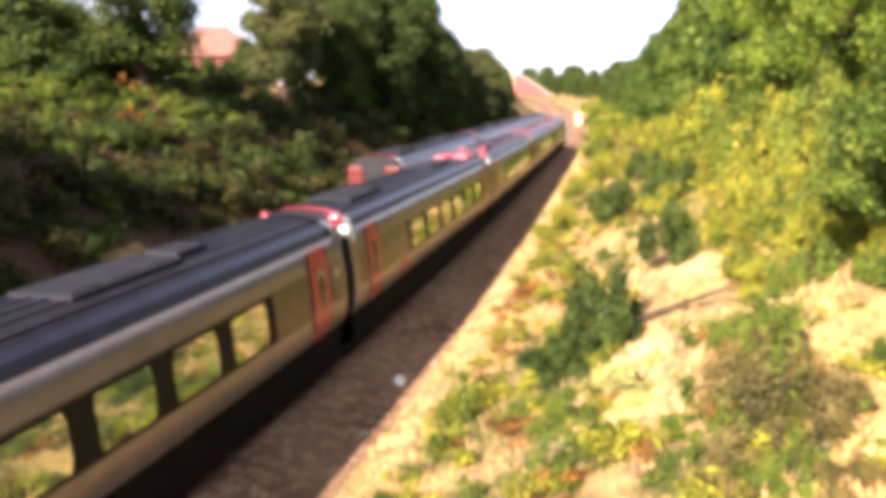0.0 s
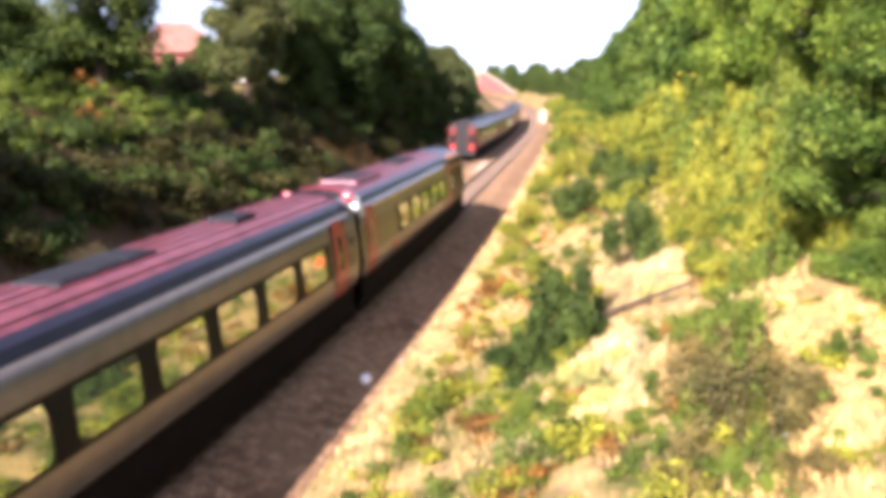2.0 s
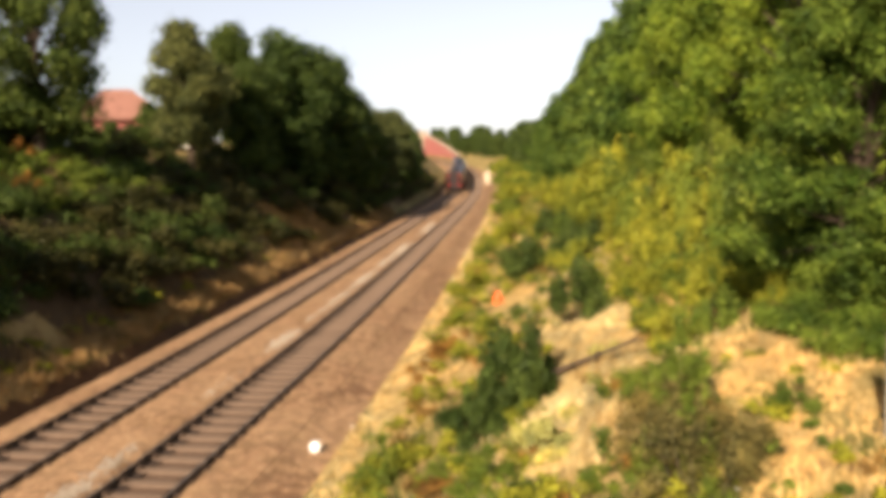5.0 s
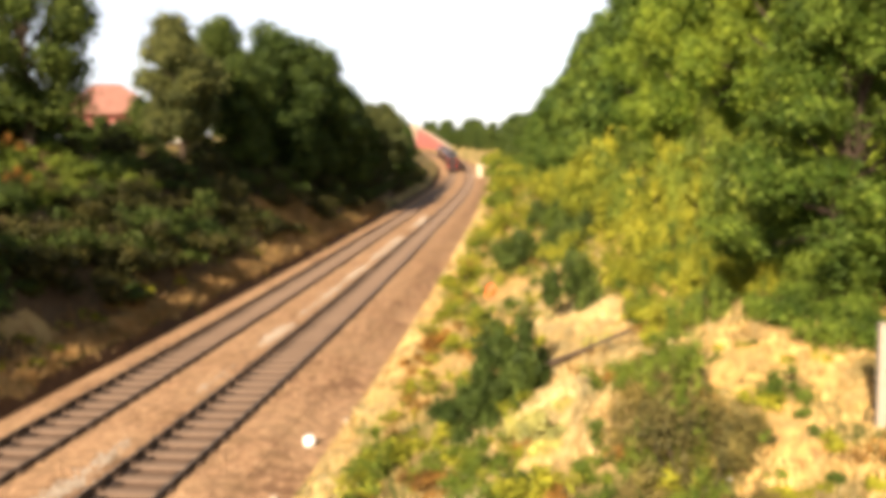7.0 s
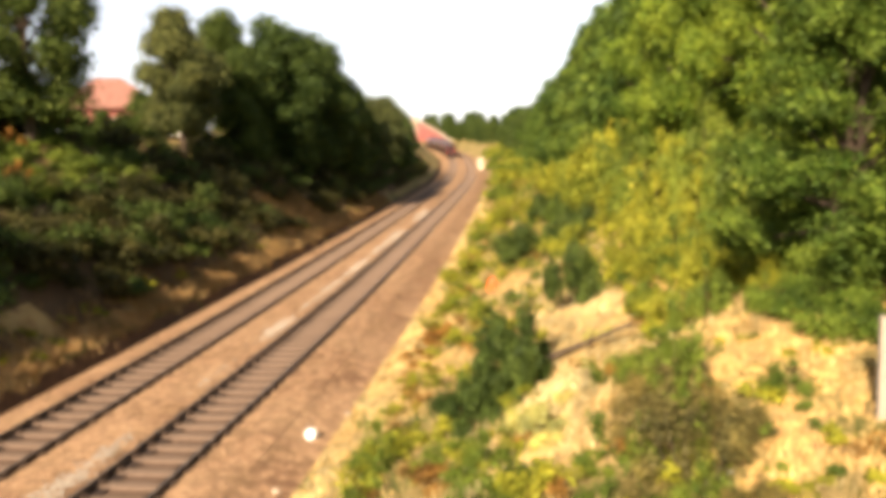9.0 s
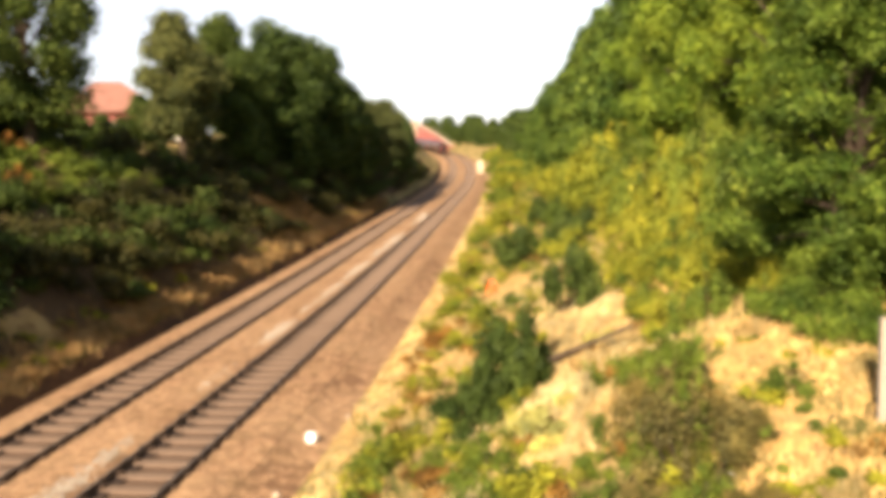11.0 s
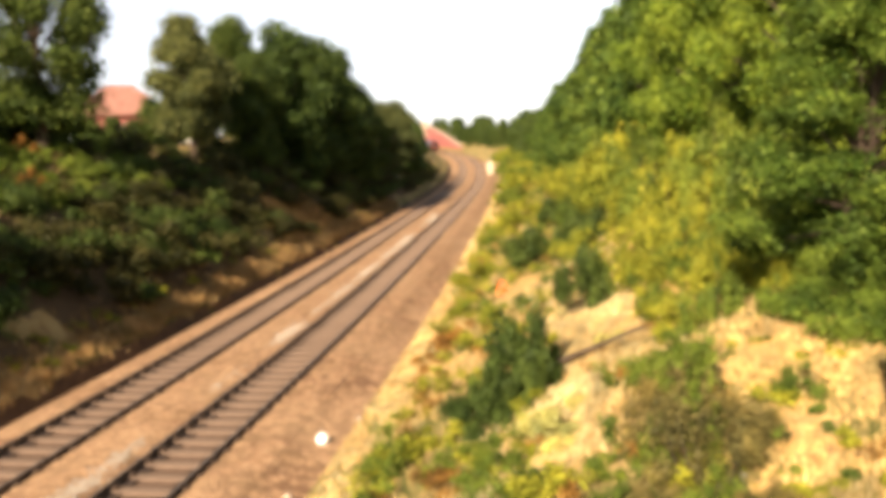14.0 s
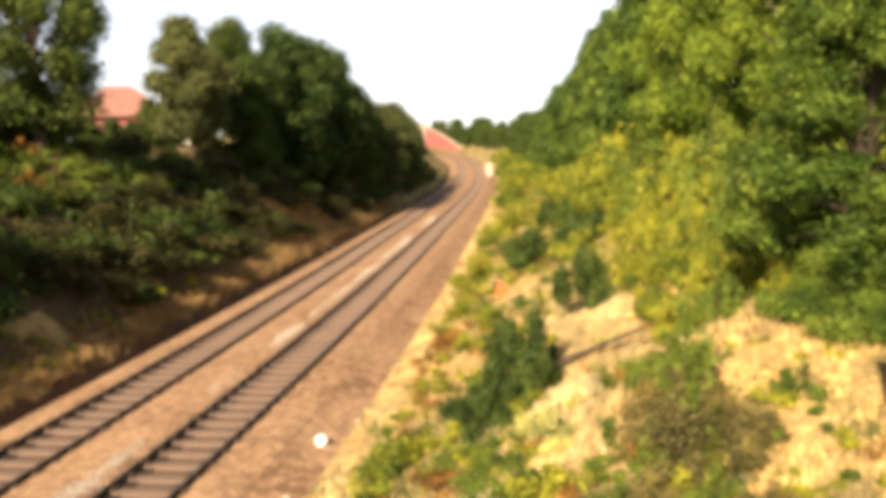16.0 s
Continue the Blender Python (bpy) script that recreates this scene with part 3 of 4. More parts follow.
    bl = [(38.2, 13.9, 3.0, 3.8), (36.0, 14.3, 2.6, 3.4), (43.5, 13.6, 2.6, 3.8), (40.5, 13.4, 2.2, 3.2), (46.5, 14.0, 2.6, 4.4), (32.0, 4.8, 1.1, 1.1), (30.1, 6.1, 0.7, 0.65), (29.1, 7.2, 1.2, 0.9), (30.0, 10.0, 1.1, 1.1), (28.0, 11.5, 0.77, 0.6), (32.3, 11.2, 0.8, 1.5), (31.0, 11.9, 0.6, 0.9), (30.5, 7.0, 0.7, 0.6),
          (92.2, 6.5, 4.0, 2.4), (58, 12.3, 3.0, 4.2), (53, 12.2, 2.8, 3.8), (48.4, 12.2, 2.4, 3.4), (62, 10.8, 2.6, 2.2), (57, 9.6, 2.2, 1.6), (37.2, 11.4, 1.3, 1.8), (27.4, 9.0, 0.7, 0.5), (28.2, 10.0, 0.9, 2.0), (26.8, 9.7, 0.8, 2.1), (25.4, 9.9, 0.7, 0.8), (34.5, 12.6, 0.9, 1.2), (42, 13.6, 1.8, 2.0)]
    rl = [(41.2, 5.1, 1.2, 0.9), (40.5, 4.3, 1.0, 0.6), (29.6, 7.9, 0.58, 0.45), (29.3, 6.4, 1.0, 0.6), (54, -17.2, 1.3, 1.5), (50.4, -14.6, 1.2, 1.6), (58, 13.4, 1.4, 3.0), (26.8, 7.4, 0.9, 0.5)]
    straw_zone = lambda s, u: 28.5 < s < 42 and 7.8 < u < 10.6
    rng = random.Random(21)
    small = {"y": [], "g": [], "r": []}
    for k in range(620):
        s, u = 24 + 80 * rng.random() ** 1.5, rng.uniform(4.3, 12.8)
        if straw_zone(s, u) and rng.random() < 0.75 or (s < 32 and u > 10 and rng.random() < 0.8):
            continue
        w = rng.uniform(0.35, 0.9) * (1 + (s - 24) / 45)
        kind = rng.random()
        spot = (s, u, w, w * rng.uniform(0.45, 0.8))
        if k % 13 == 0:
            (yl if kind < 0.42 else bl if kind < 0.8 else rl).append(spot)
        else:
            small["y" if kind < 0.45 else "g" if kind < 0.85 else "r"].append(spot)
    for k in range(70):
        s = 26 + 50 * rng.random() ** 1.3
        w = rng.uniform(0.3, 0.7) * (1 + (s - 24) / 45)
        small["y" if rng.random() < 0.6 else "r"].append((s, 4.3 + abs(rng.gauss(0, 0.7)), w, w * 0.6))
    for k in range(45):
        w = rng.uniform(0.15, 0.38)
        small["g" if rng.random() < 0.6 else "y"].append((rng.uniform(23.5, 31), rng.uniform(10.6, 13.6), w, w * rng.uniform(0.4, 0.8)))
    for k in range(70):
        w = rng.uniform(0.5, 1.1)
        small["y"].append((rng.uniform(33, 52), rng.uniform(10.2, 12.8), w, w * rng.uniform(0.8, 1.5)))
    for k in range(48):
        w = rng.uniform(0.4, 0.9)
        small["y" if k % 3 else "g"].append((rng.uniform(32.5, 39), rng.uniform(10.0, 12.0), w, w * rng.uniform(0.9, 1.6)))
    thicket("weeds", "yellow-green weeds scattered over the sunny bank", small["y"], LEAF_YELLOW, 240, 0.055, 5)
    thicket("weeds", "green weeds scattered over the sunny bank", small["g"], LEAF_BRIGHT, 240, 0.05, 6)
    thicket("weeds", "rusty seeding weeds scattered over the sunny bank", small["r"], LEAF_RUST, 200, 0.042, 7)
    far = []
    for s in np.arange(104, 240, 5):
        for u in (5.5, 8.0, 10):
            far.append((s + rng.uniform(-2, 2), u + rng.uniform(-0.8, 0.8), rng.uniform(2, 3.5), rng.uniform(1.2, 2.2)))
    for k in range(40):
        s = rng.uniform(34, 100)
        yl.append((s, rng.uniform(-8.6, -7.6), rng.uniform(0.5, 0.9), rng.uniform(0.3, 0.6)))
    thicket("scrub", "yellow-green scrub along the far bank", far[::2], LEAF_YELLOW, 260, 0.2, 8)
    thicket("scrub", "green scrub along the far bank", far[1::2], LEAF_BRIGHT, 260, 0.2, 9)
    scatter_sized(yel, 3.2, 2.4, yl)
    scatter_sized(bright, 2.4, 1.8, bl)
    scatter_sized(rust, 1.2, 0.8, rl)
    scatter_sized(pale, 1.3, 0.9, [(28.9, 8.3, 0.7, 0.5), (31.2, 8.6, 0.7, 0.5), (34.6, 9.4, 0.8, 0.5), (29.8, 8.1, 1.2, 0.9)])
    scatter_sized(brown, 1.8, 2.2, [(26.9, 10.5, 1.0, 1.3), (27.3, 9.6, 1.2, 1.9), (25.6, 9.3, 1.0, 1.0), (25.2, 10.4, 0.8, 0.8), (28.4, 10.1, 1.1, 1.6), (26.4, 9.9, 1.7, 2.3)])


def thicket(name, label, spots, material, leaves, size, seed):
    """Many low plants grown together as one mass of leaves; spots of (s, u, width, height)."""
    rng = np.random.default_rng(seed)
    vs, fs, n = [], [], 0
    for s, u, w, h in spots:
        x, y, _ = on_line(s, u)
        z = ground_z(s, u)
        cs = [(x + rng.normal() * w * 0.22, y + rng.normal() * w * 0.22, z + h * rng.uniform(0.2, 0.75)) for _ in range(4)]
        v, f = leaf_cloud(cs, [w * rng.uniform(0.2, 0.34) for _ in cs], leaves, size * (0.7 + 0.3 * w), rng, min(1.0, h / w * 1.2), 0.3)
        vs.append(v)
        fs.append(f + n)
        n += len(v)
    me = mesh_of(name, np.concatenate(vs).tolist(), np.concatenate(fs).tolist(), material)
    tagged(new(name, me), label, "weeds", kind="stuff")


def tufts(name, label, count, pick, material, length, seed):
    """Dry grass as bent blades growing from the ground."""
    rng = np.random.default_rng(seed)
    verts, faces, made = [], [], 0
    while made < count:
        s, u = pick(rng)
        if s is None:
            continue
        x, y, _ = on_line(s, u)
        z = ground_z(s, u) - 0.03
        for q in range(4):
            a = rng.uniform(0, math.tau)
            ln = length * rng.uniform(0.6, 1.3) * (1 + (s - 20) / 110)
            w = 0.006 * (1 + (s - 20) / 16)
            px, py = x + rng.normal() * 0.09, y + rng.normal() * 0.09
            lx, ly = math.cos(a) * ln * 0.5, math.sin(a) * ln * 0.5
            ox, oy = -math.sin(a) * w, math.cos(a) * w
            k = len(verts)
            verts += [(px - ox, py - oy, z), (px + ox, py + oy, z), (px + lx * 0.4 + ox, py + ly * 0.4 + oy, z + ln * 0.6), (px + lx * 0.4 - ox, py + ly * 0.4 - oy, z + ln * 0.6), (px + lx, py + ly, z + ln * 0.85)]
            faces += [(k, k + 1, k + 2, k + 3), (k + 3, k + 2, k + 4)]
        made += 1
    tagged(new(name, mesh_of(name, verts, faces, material)), label, "grass", kind="stuff")


def plant_grass():
    def bank_spot(rng):
        s, u = 22 + 90 * rng.random() ** 1.7, rng.uniform(3.6, 12.8)
        x, y, _ = on_line(s, u)
        return (s, u) if lumps(x, y, 0.35) + 0.3 * rng.normal() > -0.05 else (None, None)

    def foot_spot(rng):
        return 18 + 110 * rng.random() ** 1.4, 3.25 + abs(rng.normal()) * 0.75

    def left_spot(rng):
        return 26 + 80 * rng.random() ** 1.3, -7.02 - abs(rng.normal()) * 0.7

    def hill_spot(rng):
        return rng.uniform(67, 81), rng.uniform(-11.5, -8)

    def near_spot(rng):
        return rng.uniform(22, 31), rng.uniform(9.8, 14.5)

    tufts("dry_grass", "golden dry grass on the sunny bank", 13000, bank_spot, STRAW, 0.17, 1)
    tufts("dry_grass", "pale dry grass along the ballast edge", 5000, foot_spot, STRAW_PALE, 0.15, 2)
    tufts("dry_grass", "golden dry grass along the ballast edge", 6000, foot_spot, STRAW, 0.13, 12)
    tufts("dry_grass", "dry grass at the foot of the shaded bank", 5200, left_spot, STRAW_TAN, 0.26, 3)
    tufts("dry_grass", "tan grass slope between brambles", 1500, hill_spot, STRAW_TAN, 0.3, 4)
    def crest_spot(rng):
        return rng.uniform(34, 58), rng.uniform(-17.8, -13.4)

    def tall_spot(rng):
        q = rng.uniform(33.5, 47)
        return q, 11.2 + (q - 31.5) * 0.03 + rng.normal() * 0.55

    def pale_spot(rng):
        s = rng.uniform(28, 46)
        return s, 8.1 + (s - 28) * 0.1 + rng.normal() * 0.8

    tufts("dry_grass", "pale flattened dry grass in a strip up the bank", 5000, pale_spot, STRAW_PALE, 0.16, 6)
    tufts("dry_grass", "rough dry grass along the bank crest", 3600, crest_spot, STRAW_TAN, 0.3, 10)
    tufts("dry_grass", "tall pale grass stems among sallow shoots", 1000, tall_spot, STRAW, 0.34, 9)
    tufts("dry_grass", "golden dry grass beside a wooden post", 9000, near_spot, STRAW, 0.085, 5)


def blob(bm, m, r, seed, rough=0.15, sub=2):
    v = bmesh.ops.create_icosphere(bm, subdivisions=sub, radius=1.0)["verts"]
    for q in v:
        k = 1 + rough * noise.noise(q.co * 1.7 + Vector((seed, 0, 0)))
        q.co = m @ Vector((q.co.x * r[0] * k, q.co.y * r[1] * k, q.co.z * r[2] * k))


def small_things():
    # white ball beside the ballast
    bm = bmesh.new()
    x, y, z = on_line(34.5, 2.65, -0.31)
    bmesh.ops.create_uvsphere(bm, u_segments=24, v_segments=16, radius=0.14)
    ball = part("ball", bm, WHITE, None, "white plastic ball lying at the ballast edge")
    ball.matrix_basis = pose(x, y, z)
    tagged(ball, category="ball")
    # pale stones
    for s, u, r in ((31.6, 2.75, 0.09), (41.0, -5.9, 0.1), (36.3, 3.1, 0.07)):
        bm = bmesh.new()
        x, y, z = on_line(s, u, -0.42)
        blob(bm, pose(x, y, z), (r, r * 0.8, r * 0.7), s)
        tagged(part("stone", bm, PALE_STONE, None, "pale stone lying beside the track"), category="stone", group="pale stones")
    # streaks of paler stone in the space between the tracks
    rng = np.random.default_rng(8)
    verts, faces = [], []
    shape = np.array([(1, 0, 0), (0, 1, 0), (-1, 0, 0), (0, -1, 0), (0, 0, 0.8), (0, 0, -0.5)])
    tris = [(0, 1, 4), (1, 2, 4), (2, 3, 4), (3, 0, 4), (1, 0, 5), (2, 1, 5), (3, 2, 5), (0, 3, 5)]
    for s, w, l, n in ((27.4, 0.15, 0.7, 150), (30.4, 0.16, 0.9, 260), (32.6, 0.12, 0.6, 70), (38.5, 0.10, 0.8, 30), (44.3, 0.14, 0.9, 230), (49, 0.10, 1.2, 40), (53, 0.12, 1.2, 90), (58.5, 0.12, 1.6, 200), (66, 0.12, 1.6, 120), (72, 0.14, 2.0, 160), (88, 0.16, 3.0, 160)):
        for k in range(n):
            q, u = s + rng.normal() * l, -1.32 + rng.normal() * w
            z = float(np.interp(u, [-1.8, -1.2, -0.9, -0.65], [-0.03, -0.07, -0.10, -0.17]))
            c = on_line(q, u, z + 0.012)
            r = rng.uniform(0.025, 0.06) * (1 + max(0.0, s - 40) / 60)
            m = shape * (r * rng.uniform(0.7, 1.3, (6, 1)))
            a = rng.uniform(0, math.tau)
            rot = np.array([(math.cos(a), -math.sin(a), 0), (math.sin(a), math.cos(a), 0), (0, 0, 1)])
            b0 = len(verts)
            verts += (m @ rot.T + c).tolist()
            faces += [[b0 + e for e in f] for f in tris]
    tagged(new("loose_stones", mesh_of("loose_stones", verts, faces, GREY_STONE)), "streaks of loose pale grey stone between the tracks", "stones", kind="stuff")
    # orange plastic marker on the slope
    cone = tagged(new("marker_cone"), "small orange plastic marker cone among weeds", "cone")
    cone.matrix_basis = place(46.4, 6.3, -0.15)
    bm = bmesh.new()
    bmesh.ops.create_cone(bm, cap_ends=True, segments=20, radius1=0.13, radius2=0.06, depth=0.24)
    bmesh.ops.translate(bm, verts=bm.verts, vec=(0, 0, 0.15))
    part("shell", bm, ORANGE_PLASTIC, cone)
    bm = bmesh.new()
    box(bm, -0.16, 0.16, -0.16, 0.16, -0.25, 0.03, 0.02)
    part("base", bm, ORANGE_PLASTIC, cone)
    # fallen branch
    a, b = Vector(on_line(34.1, 8.0)), Vector(on_line(33.3, 9.9))
    a.z, b.z = ground_z(34.1, 8.0) + 0.24, ground_z(33.3, 9.9) + 0.46
    bm = bmesh.new()
    limb(bm, a, b, 0.075, 0.035, 8)
    mid = a.lerp(b, 0.55)
    limb(bm, mid, mid + Vector((0.25, 0.35, 0.2)), 0.03, 0.012, 6)
    limb(bm, a.lerp(b, 0.3), a.lerp(b, 0.3) + Vector((0.0, -0.3, 0.12)), 0.03, 0.012, 6)
    tagged(part("fallen_branch", bm, BARK, None, "dark fallen branch lying on dry grass"), category="branch")
    # post
    bm = bmesh.new()
    box(bm, -0.065, 0.065, -0.06, 0.06, -0.4, 1.25, 0.012)
    for v in bm.verts:
        v.co.x += 0.02 * v.co.z
    post = part("fence_post", bm, WOOD, None, "weathered pale wooden post in dry grass")
    post.matrix_basis = place(26.5, 12.12, 0.0, -20) @ pose(0, 0, 0, 0, -1.5, 0)
    tagged(post, category="post")
    # white flowers near the post
    bm = bmesh.new()
    rng = random.Random(3)
    for k in range(5):
        s, u = 25.9 + rng.uniform(-0.15, 0.15), 10.0 + rng.uniform(-0.2, 0.25)
        x, y, _ = on_line(s, u)
        blob(bm, pose(x, y, ground_z(s, u) + rng.uniform(0.22, 0.32)), (0.04, 0.04, 0.025), k, 0.3, 1)
        limb(bm, (x, y, ground_z(s, u) - 0.05), (x, y, ground_z(s, u) + 0.26), 0.006, 0.004, 4)
    tagged(part("white_flower", bm, OFFWHITE, None, "clump of small white flowers in dry grass"), category="flower")
    # trackside cabinet far along the line
    cab = tagged(new("trackside_cabinet"), "cream trackside equipment cabinet beside the line", "cabinet")
    x, y, z = on_line(180, 1.95, -0.55)
    cab.matrix_basis = pose(x, y, z, 0, 0, heading(178))
    for name, args, m in (("body", (-0.6, 0.6, -0.45, 0.45, 0.25, 2.7, 0.03), CREAM), ("plinth", (-0.65, 0.65, -0.5, 0.5, -0.3, 0.25, 0.02), CONCRETE), ("lid", (-0.7, 0.7, -0.55, 0.55, 2.7, 2.82, 0.03), CREAM), ("door", (-0.5, 0.5, -0.49, -0.44, 0.4, 2.55, 0.01), CREAM)):
        bm = bmesh.new()
        box(bm, *args)
        part(name, bm, m, cab)


def hip_roof(bm, w, d, z0, z1, over=0.5, ridge=0.45):
    w, d = w / 2 + over, d / 2 + over
    lo = [bm.verts.new(v) for v in ((-w, -d, z0), (w, -d, z0), (w, d, z0), (-w, d, z0))]
    low = [bm.verts.new((v.co.x, v.co.y, z0 - 0.16)) for v in lo]
    r = [bm.verts.new((-w * ridge, 0, z1)), bm.verts.new((w * ridge, 0, z1))]
    for f in ((lo[0], lo[1], r[1], r[0]), (lo[1], lo[2], r[1]), (lo[2], lo[3], r[0], r[1]), (lo[3], lo[0], r[0])):
        bm.faces.new(f)
    for k in range(4):
        bm.faces.new((low[k], low[(k + 1) % 4], lo[(k + 1) % 4], lo[k]))
    bm.faces.new(low[::-1])


def build_house():
    house = tagged(new("house"), "brick house with terracotta hipped roof beyond the trees", "house")
    x, y, _ = on_line(88, -29.3)
    house.matrix_basis = pose(float(x), float(y), ground_z(88, -29.3) - 0.75, 0, 0, 14)
    bm = bmesh.new()
    box(bm, -3.8, 3.8, -3.2, 3.2, -0.6, 3.5)
    wall = part("wall", bm, BRICK_RED, house)
    bm = bmesh.new()
    hip_roof(bm, 7.6, 6.4, 3.5, 6.2, 0.5, 0.26)
    roof = part("roof", bm, ROOF_TILE, house, "terracotta tiled roof")
    bm = bmesh.new()
    box(bm, 3.0, 5.6, -4.6, -1.0, -0.6, 2.6)
    part("side_extension", bm, RENDER_WHITE, house, "white rendered side extension")
    bm = bmesh.new()
    box(bm, 2.8, 5.8, -4.8, -0.9, 2.6, 2.8, 0.02)
    part("extension_roof", bm, OFFWHITE, house)
    for wx in (-2.6, 0.2):
        bm = bmesh.new()
        box(bm, wx - 0.7, wx + 0.7, -3.26, -3.15, 1.2, 2.5)
        fr = part("window", bm, OFFWHITE, house)
        bm = bmesh.new()
        box(bm, wx - 0.6, wx + 0.6, -3.28, -3.25, 1.3, 2.4)
        part("pane", bm, GLASS, fr)


def build_far_wall():
    """Brick wing wall climbing beside the line to the pale abutment of a far bridge."""
    verts, faces = [], []
    ss = np.arange(326, 404, 6.0)
    for k, q in enumerate(ss):
        top = 1.2 + 8.6 * (k / (len(ss) - 1))
        for u, z in ((5.2, -1.0), (5.2, top), (6.0, top), (6.0, -1.0)):
            verts.append(on_line(q, u, z).tolist())
    for k in range(len(ss) - 1):
        for e in range(3):
            faces.append((k * 4 + e, k * 4 + e + 1, k * 4 + e + 5, k * 4 + e + 4))
    faces += [(0, 1, 2, 3), tuple(len(verts) - n for n in (1, 2, 3, 4))]
    wall = new("wing_wall", mesh_of("wing_wall", verts, faces, BRICK_RED))
    tagged(wall, "long red brick wing wall climbing beside the line", "wall", kind="structure")
    verts, faces = [], []
    for k, q in enumerate(ss):
        top = 1.2 + 8.6 * (k / (len(ss) - 1))
        for u, z in ((5.0, top), (5.0, top + 0.4), (6.2, top + 0.4), (6.2, top)):
            verts.append(on_line(q, u, z).tolist())
    for k in range(len(ss) - 1):
        for e in range(4):
            faces.append((k * 4 + e, k * 4 + (e + 1) % 4, k * 4 + 4 + (e + 1) % 4, k * 4 + 4 + e))
    coping = new("coping", mesh_of("coping", verts, faces, PALE_STONE))
    coping.parent = wall
    pier = tagged(new("bridge_abutment"), "pale stone abutment at the end of a brick wall", "abutment")
    x, y, z = on_line(405, 6)
    pier.matrix_basis = pose(x, y, z, 0, 0, heading(405))
    bm = bmesh.new()
    box(bm, -1.8, 1.8, -2.0, 2.0, -1, 11.0, 0.1)
    part("shaft", bm, PALE_STONE, pier)
    bm = bmesh.new()
    box(bm, -2.1, 2.1, -2.3, 2.3, 11.0, 11.5, 0.1)
    part("cap", bm, PALE_STONE, pier)


# ---------------------------------------------------------------- trains
BODY = [(1.25, 1.14), (1.345, 1.36), (1.375, 1.74), (1.335, 2.35), (1.245, 2.95), (1.18, 3.25)]
ROOF = [(1.18, 3.25), (1.08, 3.42), (0.86, 3.56), (0.55, 3.66), (0.0, 3.70)]


def side_u(z):
    return float(np.interp(z, [q[1] for q in BODY], [q[0] for q in BODY]))


def loft(bm, rings, closed=False):
    rows = [[bm.verts.new(v) for v in r] for r in rings]
    for a, b in zip(rows, rows[1:]):
        n = len(a)
        for k in range(n if closed else n - 1):
            bm.faces.new((a[k], a[(k + 1) % n], b[(k + 1) % n], b[k]))
    return rows


def side_panel(bm, y0, y1, z0, z1, side, proud=0.012, corner=0.0):
    """A panel that follows the curve of the car's side, with real thickness."""
    zs = np.linspace(z0, z1, 6)
    out, inn = [], []
    for z in zs:
        inset = corner if z in (zs[0], zs[-1]) else 0.0
        u = side_u(z)
        proud_by = proud + 0.03
        out.append([(side * (u + proud_by), y0 + inset, z), (side * (u + proud_by), y1 - inset, z)])
        inn.append([(side * (u - 0.03), y0 + inset, z), (side * (u - 0.03), y1 - inset, z)])
    rings = [[i[0], o[0], o[1], i[1]] for i, o in zip(inn, out)]
    rows = loft(bm, rings)
    bm.faces.new(rows[0])
    bm.faces.new(rows[-1])


